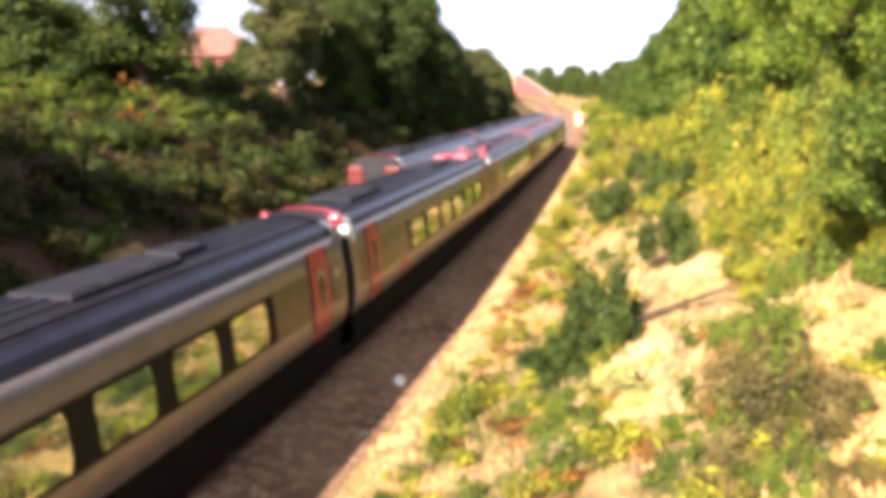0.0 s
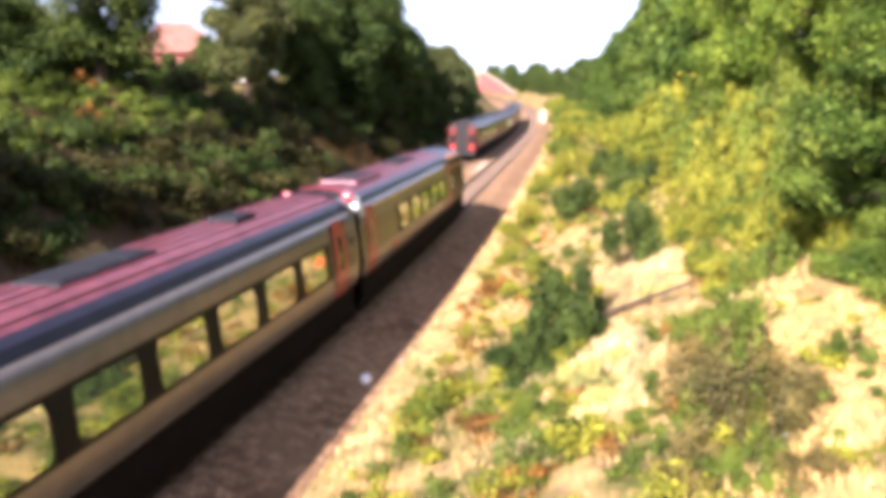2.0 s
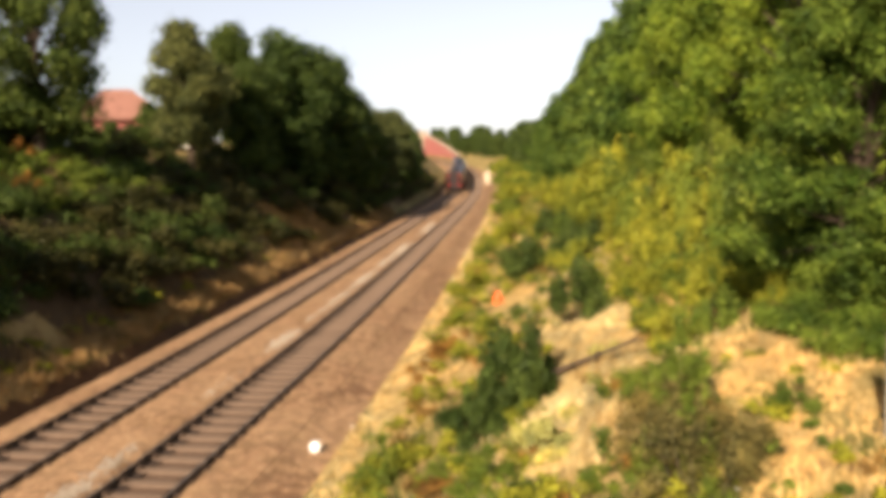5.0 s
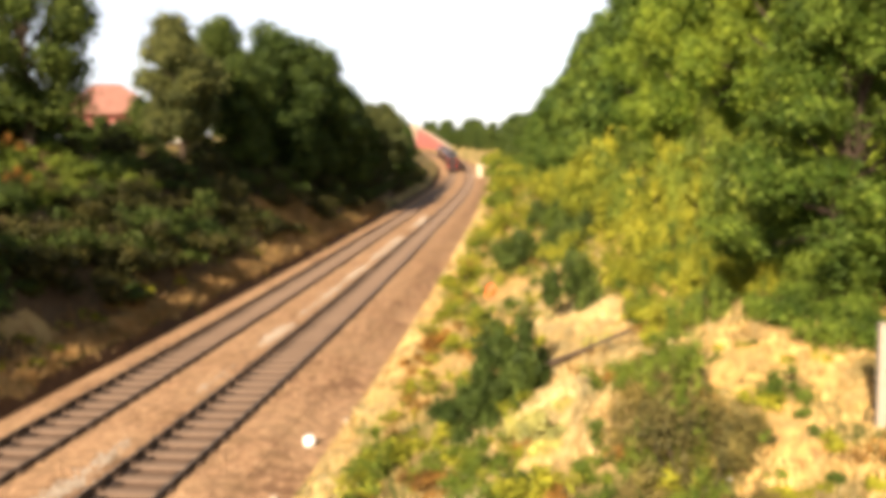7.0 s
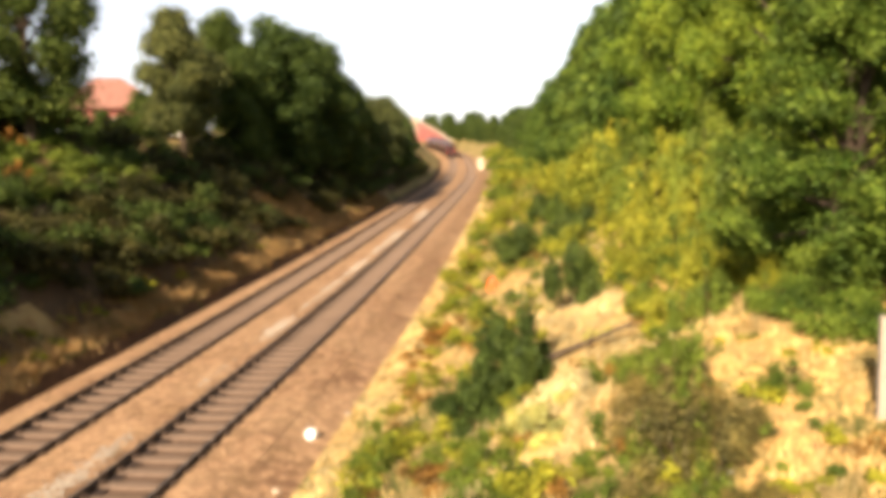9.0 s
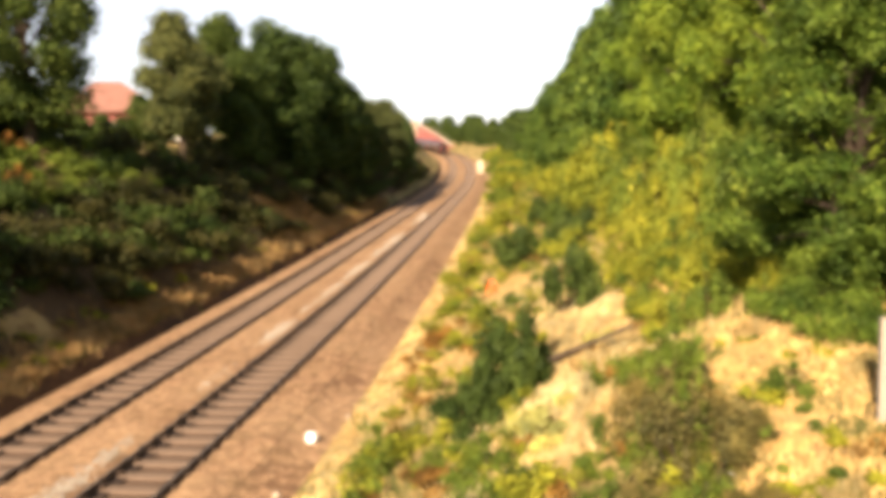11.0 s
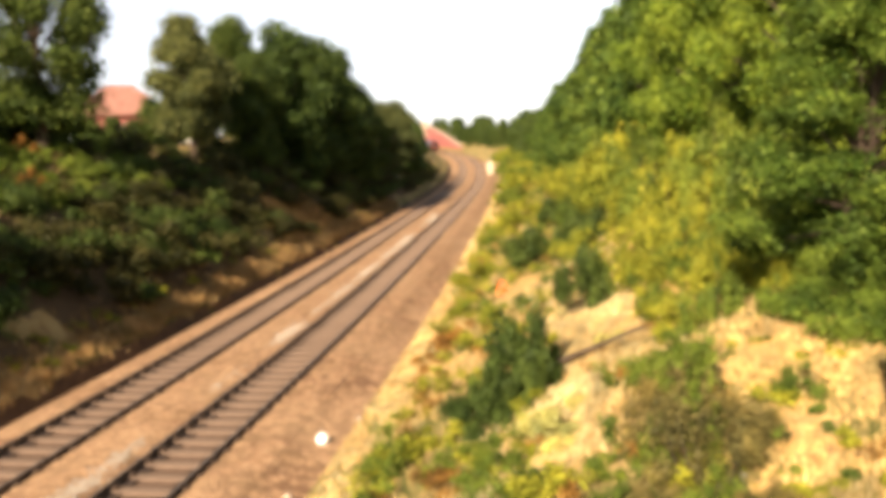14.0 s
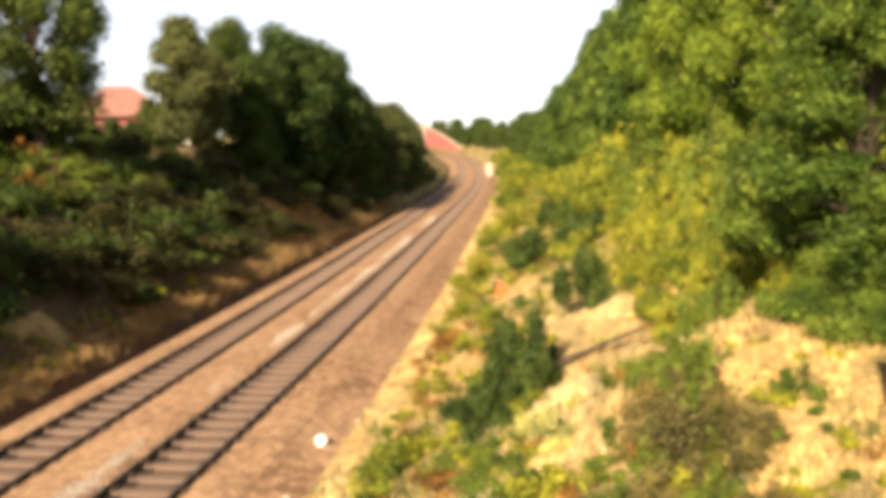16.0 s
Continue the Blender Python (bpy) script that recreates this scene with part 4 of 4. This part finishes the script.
def car(name, label, length, roof, nose=0, gold=False, livery=0, flip=False):
    """One coach. Along y, centred; nose: +1 or -1 where an end is a driving cab. livery 1: the darker set."""
    root = tagged(new(name), label, "train coach", "coaches of the dark train" if livery else "coaches of the silver train")
    half = length / 2
    lo, hi = -half + 0.28, half - 0.28
    # nose: cross-sections shrink and drop towards the tip
    ys = [lo, lo + 0.05] + [lo + (hi - lo) * k / 6 for k in range(1, 6)] + [hi - 0.05, hi]
    scale = {y: (1.0, 0.0) for y in ys}
    if nose:
        tip = nose * half
        for back, sc, drop in ((5.65, 1.0, 0.0), (2.6, 1.0, 0.0), (1.8, 0.985, 0.06), (1.1, 0.95, 0.26), (0.55, 0.89, 0.62), (0.18, 0.80, 1.05), (0.0, 0.66, 1.5)):
            scale[tip - nose * back] = (sc, drop)
        for y in [y for y in scale if nose * (y - (tip - nose * 2.5)) > 0 and not any(abs(y - (tip - nose * b)) < 1e-6 for b in (2.6, 1.8, 1.1, 0.55, 0.18, 0.0))]:
            del scale[y]
    ys = sorted(scale)

    def section(points, y, mirror=True):
        sc, drop = scale[y]
        pts = []
        for u, z in points:
            k = max(0.0, (z - 1.3) / 2.4)
            pts.append((u * sc, y, z - drop * k))
        return pts

    for side in (1, -1):
        cut = nose * half - nose * 5.65
        body_ys = [y for y in ys if not nose or nose * (y - cut) <= 1e-6]
        bm = bmesh.new()
        loft(bm, [[(x * side, yy, z) for x, yy, z in section(BODY, y)] for y in body_ys])
        if nose:
            cab = bmesh.new()
            loft(cab, [[(x * side, yy, z) for x, yy, z in section(BODY, y)] for y in ys if nose * (y - cut) >= -1e-6])
            cab = part("cab_side", cab, WINE, root, "dark wine-red cab side")
            cab.data.polygons.foreach_set("use_smooth", [True] * len(cab.data.polygons))
        ob = part("side_wall", bm, plain_dark if livery else SILVER, root)
        ob.data.polygons.foreach_set("use_smooth", [True] * len(ob.data.polygons))
        mod = ob.modifiers.new("thick", "SOLIDIFY")
        mod.thickness = 0.05
        mod.offset = 0
    full_roof = ROOF + [(-u, z) for u, z in ROOF[-2::-1]]
    cut = nose * half - nose * 5.65
    bm = bmesh.new()
    loft(bm, [section(full_roof, y) for y in ys if not nose or nose * (y - cut) <= 1e-6])
    if nose:
        cab = bmesh.new()
        loft(cab, [section(full_roof, y) for y in ys if nose * (y - cut) >= -1e-6])
        cab = part("cab_roof", cab, NAVY, root, "dark navy cab roof")
        cab.data.polygons.foreach_set("use_smooth", [True] * len(cab.data.polygons))
        for sx in (-1, 1):
            bm2 = bmesh.new()
            rings = []
            for back, thin in ((5.65, 1.0), (4.4, 1.0), (3.2, 0.9), (2.2, 0.75), (1.5, 0.5), (1.0, 0.15)):
                sc = float(np.interp(back, [0, 0.18, 0.55, 1.1, 1.8, 2.6], [0.66, 0.80, 0.89, 0.95, 0.985, 1.0]))
                dr = float(np.interp(back, [0, 0.18, 0.55, 1.1, 1.8, 2.6], [1.5, 1.05, 0.62, 0.26, 0.06, 0.0]))
                row = []
                for u, z in ((1.165, 3.28), (1.10, 3.39), (1.165 - 0.22 * thin, 3.28 + 0.235 * thin)):
                    row.append((sx * (u * sc + 0.014), nose * half - nose * back, z - dr * (z - 1.3) / 2.4 + 0.02))
                rings.append(row)
            loft(bm2, rings)
            part("orange_trim", bm2, ORANGE, root, "orange edge on the cab roof")
    # ribs along the roof
    ob = part("roof", bm, roof, root)
    ob.data.polygons.foreach_set("use_smooth", [True] * len(ob.data.polygons))
    span = (lo + (5.4 if nose < 0 else 0.4), hi - (5.4 if nose > 0 else 0.4))
    for u in (-0.75, -0.45, -0.15, 0.15, 0.45, 0.75):
        z = float(np.interp(-abs(u), [-q[0] for q in ROOF], [q[1] for q in ROOF]))
        bm = bmesh.new()
        box(bm, u - 0.03, u + 0.03, span[0], span[1], z - 0.02, z + 0.025)
        part("roof_rib", bm, roof, root)
    for side in (1, -1):
        # dark blue shoulder and an end-to-end gutter
        bm = bmesh.new()
        loft(bm, [[(side * (u + 0.012), y, z + 0.012) for u, z in ((1.237, 3.0), (1.18, 3.25), (1.08, 3.42), (0.93, 3.52))] for y in (span[0], span[1])])
        ob = part("roof_shoulder", bm, NAVY, root, "dark navy roof edge")
        if gold:
            bm = bmesh.new()
            side_panel(bm, span[0] + 0.3, span[1] - 0.3, 3.02, 3.10, side, 0.02)
            part("gold_stripe", bm, YELLOW, root, "yellow stripe above the windows")
    # window band, panes
    d0, d1 = lo + (0.9 if gold else 1.65), hi - 1.5
    if nose > 0:
        d1 = hi - 6.0
    if nose < 0:
        d0 = lo + 6.0
    first, last = (d0 + 1.0, d1 - 2.4) if flip else (d0 + 3.5, d1 - 0.9)
    count = round((last - first) / 1.95)
    pitch = (last - first) / count
    for side in (1, -1):
        bm = bmesh.new()
        side_panel(bm, d0 + 0.6, d1 - 0.6, 1.74, 2.74, side, 0.0)
        if not livery:
            part("side_panel", bm, SIDE_PANEL, root, "brown glossy panel round the windows")
        band = bmesh.new()
        side_panel(band, first - 0.1, last + 0.1, 1.78, 2.70, side, 0.008)
        band_ob = part("window_band", band, BAND, root, "dark tinted band between the windows")
        for k in range(count):
            bm = bmesh.new()
            side_panel(bm, first + k * pitch + 0.27, first + (k + 1) * pitch - 0.27, 1.84, 2.64, side, 0.016, 0.05)
            part("window", bm, DARK_GLASS if livery else GLASS, band_ob, "tinted glass pane")
        # pale cantrail above and the lower stripe
        bm = bmesh.new()
        side_panel(bm, d0 - 0.6, d1 + 0.6, 1.20, 1.27, side, 0.012)
        part("sill_stripe", bm, GREY, root)
        for y in (d0, d1):
            bm = bmesh.new()
            side_panel(bm, y - 0.48, y + 0.48, 1.17, 3.16, side, 0.028, 0.04)
            door = part("door", bm, RED, root, "red plug door")
            bm = bmesh.new()
            side_panel(bm, y - 0.17, y + 0.17, 1.85, 2.75, side, 0.036, 0.06)
            part("door_window", bm, DARK_GLASS, door, "narrow dark door window")
            bm = bmesh.new()
            side_panel(bm, y - 0.54, y - 0.50, 1.17, 3.1, side, 0.02)
            side_panel(bm, y + 0.50, y + 0.54, 1.17, 3.1, side, 0.02)
            part("door_seal", bm, BLACK, door)
        # small dark panel with a pale frame near the coach end, and a red badge low on the side
        for ya, yb, end in ((d0 - 1.15, d0 - 0.62, -1), (d1 + 0.62, d1 + 1.3, 1)):
            if end != nose:
                bm = bmesh.new()
                side_panel(bm, ya, yb, 1.80, 2.72, side, 0.014, 0.04)
                panel = part("end_panel", bm, SIDE_PANEL, root, "brown vestibule panel")
                if end > 0:
                    bm = bmesh.new()
                    side_panel(bm, ya + 0.04, yb - 0.10, 2.20, 2.64, side, 0.018, 0.05)
                    part("window_frame", bm, GREY, panel, "pale frame round a small window")
                    bm = bmesh.new()
                    side_panel(bm, ya + 0.12, yb - 0.18, 2.28, 2.56, side, 0.022, 0.03)
                    part("small_window", bm, DARK_GLASS, panel, "small dark window in the vestibule panel")
        bm = bmesh.new()
        side_panel(bm, d0 + 2.6, d0 + 3.3, 1.32, 1.64, side, 0.016, 0.05)
        part("side_mark", bm, RED, root, "small red mark low on the side")
        # skirt
        bm = bmesh.new()
        a, b = (lo + (0.9 if nose < 0 else 0.2)), (hi - (0.9 if nose > 0 else 0.2))
        loft(bm, [[(side * 1.24, y, 1.13), (side * 1.24, y, 0.55), (side * 1.16, y, 0.14)] for y in (a, b)])
        ob = part("skirt", bm, UNDER, root, "black dirty underframe skirt")
        mod = ob.modifiers.new("thick", "SOLIDIFY")
        mod.thickness = 0.04
    # underframe and bogies
    bm = bmesh.new()
    box(bm, -1.18, 1.18, lo + (0.6 if nose < 0 else 0.1), hi - (0.6 if nose > 0 else 0.1), 0.95, 1.12)
    box(bm, -0.95, 0.95, -4.0, 4.0, 0.38, 0.96, 0.04)
    part("underframe", bm, UNDER, root)
    for y in (-half * 0.69, half * 0.69):
        bm = bmesh.new()
        for sx in (-0.95, 0.95):
            box(bm, sx - 0.09, sx + 0.09, y - 1.6, y + 1.6, 0.42, 0.64, 0.03)
        box(bm, -0.95, 0.95, y - 0.3, y + 0.3, 0.42, 0.62)
        for wy in (y - 1.15, y + 1.15):
            for sx in (-0.75, 0.75):
                r = bmesh.ops.create_cone(bm, cap_ends=True, segments=24, radius1=0.40, radius2=0.40, depth=0.12)["verts"]
                bmesh.ops.rotate(bm, verts=r, cent=(0, 0, 0), matrix=Matrix.Rotation(math.pi / 2, 3, "Y"))
                bmesh.ops.translate(bm, verts=r, vec=(sx, wy, 0.405))
        part("bogie", bm, UNDER, root, "black bogie")
    # ends: flat bulkhead with a gangway, or the cab front
    for e in (1, -1):
        if e == nose:
            continue
        y = hi if e > 0 else lo
        bm = bmesh.new()
        outline = [(u, y, z) for u, z in BODY + ROOF[1:]] + [(-u, y, z) for u, z in (BODY + ROOF[1:])[::-1]]
        bm.faces.new([bm.verts.new(v) for v in outline]) if len({v for v in outline}) == len(outline) else bmesh.ops.contextual_create(bm, geom=[bm.verts.new(v) for v in dict.fromkeys(outline)])
        part("end_wall", bm, BLACK, root)
        bm = bmesh.new()
        yy = (y, y + e * 0.30)
        box(bm, -1.05, 1.05, min(yy), max(yy), 0.95, 3.2, 0.08)
        part("gangway", bm, BLACK, root, "black rubber gangway bellows")
        # pale end fairing that shows over the gap, with a red cap
        bm = bmesh.new()
        ya, yb = sorted((y - e * 0.02, y - e * 0.42))
        loft(bm, [[(u + 0.03 * (1 if u > 0 else -1), q, z + 0.03) for u, z in ((1.27, 2.9), (1.21, 3.22), (1.10, 3.42), (0.85, 3.56))] for q in (ya, yb)])
        part("corner_fairing", bm, OFFWHITE if e < 0 else GREY, root, "pale corner fairing beside the gap")
        bm = bmesh.new()
        loft(bm, [[(u, q, z + 0.035) for u, z in ((0.84, 3.57), (0.55, 3.67), (0.0, 3.71), (-0.55, 3.67), (-0.84, 3.57))] for q in (ya, yb)])
        part("end_cap", bm, RED if e < 0 else DARK_GRILLE, root, "red roof end cap")
        if e < 0 and not livery:
            for sx in (1, -1):
                bm = bmesh.new()
                box(bm, *sorted((sx * 0.98, sx * 1.235)), y - 0.04, y + 0.2, 3.05, 3.36, 0.08)
                part("end_corner", bm, OFFWHITE, root, "white upper corner of the coach end")
                bm = bmesh.new()
                box(bm, *sorted((sx * 0.74, sx * 1.05)), y - 0.05, y + 0.24, 3.34, 3.62, 0.07)
                part("end_crown", bm, RED, root, "red roof crown at the coach end")
    if nose:
        tip = nose * half
        # windscreen, lamps, coupler cover on the sloping front
        bm = bmesh.new()
        pts = []
        for back, half_w in ((1.28, 0.86), (0.80, 0.92), (0.42, 0.93)):
            ysec = tip - nose * back
            sc = float(np.interp(back, [0, 0.18, 0.55, 1.1, 1.8, 2.6], [0.66, 0.80, 0.89, 0.95, 0.985, 1.0]))
            dr = float(np.interp(back, [0, 0.18, 0.55, 1.1, 1.8, 2.6], [1.5, 1.05, 0.62, 0.26, 0.06, 0.0]))
            row = []
            for k in (-1, -0.5, 0, 0.5, 1):
                u = k * half_w
                zr = float(np.interp(-abs(u) / sc, [-q[0] for q in ROOF], [q[1] for q in ROOF]))
                row.append((u, ysec, zr - dr * (zr - 1.3) / 2.4 + 0.02))
            pts.append(row)
        loft(bm, pts)
        part("windscreen", bm, DARK_GLASS, root, "dark raked cab windscreen")
        for sx in (-1, 1):
            bm = bmesh.new()
            ya, yb = sorted((tip - nose * 2.3, tip - nose * 1.9))
            side_panel(bm, ya, yb, 2.0, 2.6, sx, 0.0, 0.03)
            part("cab_side_window", bm, DARK_GLASS, root)
            for b0, b1 in ((3.4, 3.36), (2.75, 2.71)):
                bm = bmesh.new()
                side_panel(bm, *sorted((tip - nose * b0, tip - nose * b1)), 1.25, 2.9, sx, 0.0)
                part("door_seam", bm, BLACK, root)
            bm = bmesh.new()
            side_panel(bm, *sorted((tip - nose * 5.55, tip - nose * 2.5)), 2.88, 3.03, sx, 0.0)
            part("red_line", bm, RED, root, "thin red line under the roof edge")
            bm = bmesh.new()
            side_panel(bm, *sorted((tip - nose * 5.50, tip - nose * 5.0)), 2.0, 2.5, sx, 0.0, 0.03)
            frame_ob = part("pale_frame", bm, OFFWHITE, root, "pale square frame on the cab side")
            bm = bmesh.new()
            side_panel(bm, *sorted((tip - nose * 5.39, tip - nose * 5.11)), 2.12, 2.38, sx, 0.01, 0.02)
            part("frame_centre", bm, DARK_GLASS, frame_ob)
        bm = bmesh.new()
        tipz = [(u * 0.66, tip, z - 1.5 * max(0, (z - 1.3) / 2.4)) for u, z in BODY + ROOF[1:]]
        out = tipz + [(-x, y, z) for x, y, z in tipz[::-1]]
        bmesh.ops.contextual_create(bm, geom=[bm.verts.new(v) for v in dict.fromkeys(out)])
        part("front_panel", bm, RED if livery else WINE, root, "flat lower cab front")
        for sx in (-0.62, 0.62):
            bm = bmesh.new()
            r = bmesh.ops.create_cone(bm, cap_ends=True, segments=16, radius1=0.13, radius2=0.10, depth=0.1)["verts"]
            bmesh.ops.rotate(bm, verts=r, cent=(0, 0, 0), matrix=Matrix.Rotation(-nose * math.pi / 2, 3, "X"))
            bmesh.ops.translate(bm, verts=r, vec=(sx, tip + nose * 0.03, 1.35))
            part("tail_lamp", bm, LAMP_RED, root, "red tail lamp")
        bm = bmesh.new()
        ya, yb = sorted((tip - nose * 0.35, tip + nose * 0.12))
        box(bm, -0.5, 0.5, ya, yb, 0.5, 0.95, 0.06)
        part("coupler_cover", bm, BLACK, root)
    # roof equipment
    for y0, y1, w in ((-half * 0.78, -half * 0.50, 0.62), (half * 0.16, half * 0.44, 0.55) if roof is ROOF_NAVY else (-half * 0.13, half * 0.13, 0.42)):
        bm = bmesh.new()
        box(bm, -w, w, y0, y1, 3.60, 3.75, 0.05)
        pod = part("roof_pod", bm, roof if roof is ROOF_MAROON and y1 < 0 else DARK_GRILLE, root, "low roof equipment housing")
        for k in range(3):
            ya = y0 + (y1 - y0) * (k + 0.12) / 3
            yb = y0 + (y1 - y0) * (k + 0.88) / 3
            bm = bmesh.new()
            box(bm, -w * 0.8, w * 0.8, ya, yb, 3.74, 3.765)
            part("grille", bm, DARK_GRILLE, pod, "dark roof grille")
    for y in (half * 0.50,) if nose <= 0 else ():
        bm = bmesh.new()
        box(bm, -0.35, 0.35, y - 0.5, y + 0.5, 3.62, 3.80, 0.06)
        part("vent_box", bm, DARK_GRILLE, root, "dark roof vent box")
    return root


plain_dark = plain("dark_side_paint", (0.055, 0.03, 0.03), 0.3, 0.2, 0.6, 0.2)

SILVER_LENGTH, SILVER_SPEED, SILVER_TAIL = 20.6, 29.0, 117.1
DARK_LENGTH, DARK_SPEED, DARK_TAIL = 22.5, 20.0, 52.5


def car_rows(middle, speed, length, u):
    """Rows for a coach whose middle is `middle` along the line at the start; speed is signed."""
    rows = []
    t = 0.0
    while t <= 16.001:
        s = middle + speed * t
        a, b = on_line(s - length * 0.34, u), on_line(s + length * 0.34, u)
        c, d = (a + b) / 2, b - a
        yaw = math.degrees(math.atan2(-d[0], d[1]))
        pitch = math.degrees(math.atan2(d[2], math.hypot(d[0], d[1])))
        rows.append((t, pose(c[0], c[1], c[2] + 0.005, pitch, 0, yaw)))
        t += 0.5
    return rows


silver_cars, dark_cars = [], []


def rear_end(root, y):
    """Flat rear of the dark train: red corner panels, windows, tail lamps."""
    for side in (-1, 1):
        a, b = sorted((side * 0.52, side * 1.26))
        bm = bmesh.new()
        box(bm, a, b, y - 0.10, y + 0.30, 0.95, 3.22, 0.08)
        panel = part("corner_panel", bm, DULL_RED, root, "red painted corner panel")
        bm = bmesh.new()
        box(bm, a + 0.1, b - 0.1, y - 0.13, y - 0.09, 1.7, 2.45, 0.01)
        part("cab_window", bm, DARK_GLASS, panel)
        bm = bmesh.new()
        box(bm, a + 0.22, b - 0.22, y - 0.15, y - 0.08, 1.2, 1.4, 0.01)
        part("tail_lamp", bm, LAMP_RED, panel)
    bm = bmesh.new()
    box(bm, -1.25, 1.25, y - 0.05, y + 0.3, 0.5, 0.94, 0.05)
    part("buffer_beam", bm, BLACK, root)


def build_trains():
    for k in range(5):
        nose = 1 if k == 4 else (-1 if k == 0 else 0)
        roof = (ROOF_NAVY, ROOF_NAVY, ROOF_DUSK, ROOF_MAROON, ROOF_MAROON)[k]
        label = "silver coach with red doors and " + ("dark charcoal roof" if k < 2 else "dusky purple roof" if k == 2 else "maroon ribbed roof") + (", rounded cab end" if nose else "")
        longer = 0.5 if k == 4 else 0.0
        c = car("train_coach", label, SILVER_LENGTH + longer, roof, nose, k == 4, 0, k == 0)
        if k == 1:
            bm = bmesh.new()
            box(bm, -0.78, 0.78, SILVER_LENGTH / 2 - 3.1, SILVER_LENGTH / 2 - 0.8, 3.55, 3.73, 0.05)
            panel = part("roof_panel", bm, RED, c, "bright red roof panel at the coach end")
            bm = bmesh.new()
            box(bm, 0.02, 0.52, SILVER_LENGTH / 2 - 2.2, SILVER_LENGTH / 2 - 1.3, 3.70, 3.745, 0.01)
            part("hatch", bm, GREY, panel, "grey inset roof hatch")
        if k == 2:
            # power equipment on the roof behind the gangway
            end = -SILVER_LENGTH / 2
            bm = bmesh.new()
            box(bm, -0.72, 0.72, end + 0.9, end + 4.2, 3.56, 3.67, 0.03)
            tray = part("equipment_tray", bm, BLACK, c, "black tray for roof equipment")
            for sx, sy in ((-0.45, 1.15), (0.12, 1.15), (0.42, 1.5)):
                bm = bmesh.new()
                for z in (3.69, 3.73, 3.77):
                    bmesh.ops.create_cone(bm, cap_ends=True, segments=14, radius1=0.085, radius2=0.05, depth=0.04, matrix=Matrix.Translation((sx, end + sy, z)))
                part("insulator", bm, GREY, tray, "grey ribbed insulator")
            bm = bmesh.new()
            box(bm, 0.42, 0.72, end + 2.2, end + 2.7, 3.64, 3.79, 0.04)
            part("equipment_box", bm, RED, tray, "small red equipment box")
            bm = bmesh.new()
            box(bm, -0.72, -0.2, end + 2.2, end + 3.9, 3.65, 3.74, 0.03)
            part("equipment_cover", bm, RED, tray, "red equipment cover")
        silver_cars.append((c, SILVER_TAIL - SILVER_LENGTH * (4.5 - k) + longer / 2))
    for k in range(4):
        nose = 1 if k == 3 else 0
        c = car("train_coach", "dark coach with grey roof" + (", red-cornered flat end" if k == 0 else ""), DARK_LENGTH, ROOF_NAVY, nose, False, 1)
        if k == 0:
            rear_end(c, -DARK_LENGTH / 2)
        dark_cars.append((c, DARK_TAIL + DARK_LENGTH * (k + 0.5)))


def motions():
    for c, middle in silver_cars:
        walk(c, car_rows(middle, -SILVER_SPEED, SILVER_LENGTH, 0.0))
    for c, middle in dark_cars:
        walk(c, car_rows(middle, DARK_SPEED, DARK_LENGTH, -TRACK_GAP))


build_ground()
build_house()
build_far_wall()
build_trains()
plant_trees()
plant_bushes()
plant_grass()
small_things()
build_track()
motions()
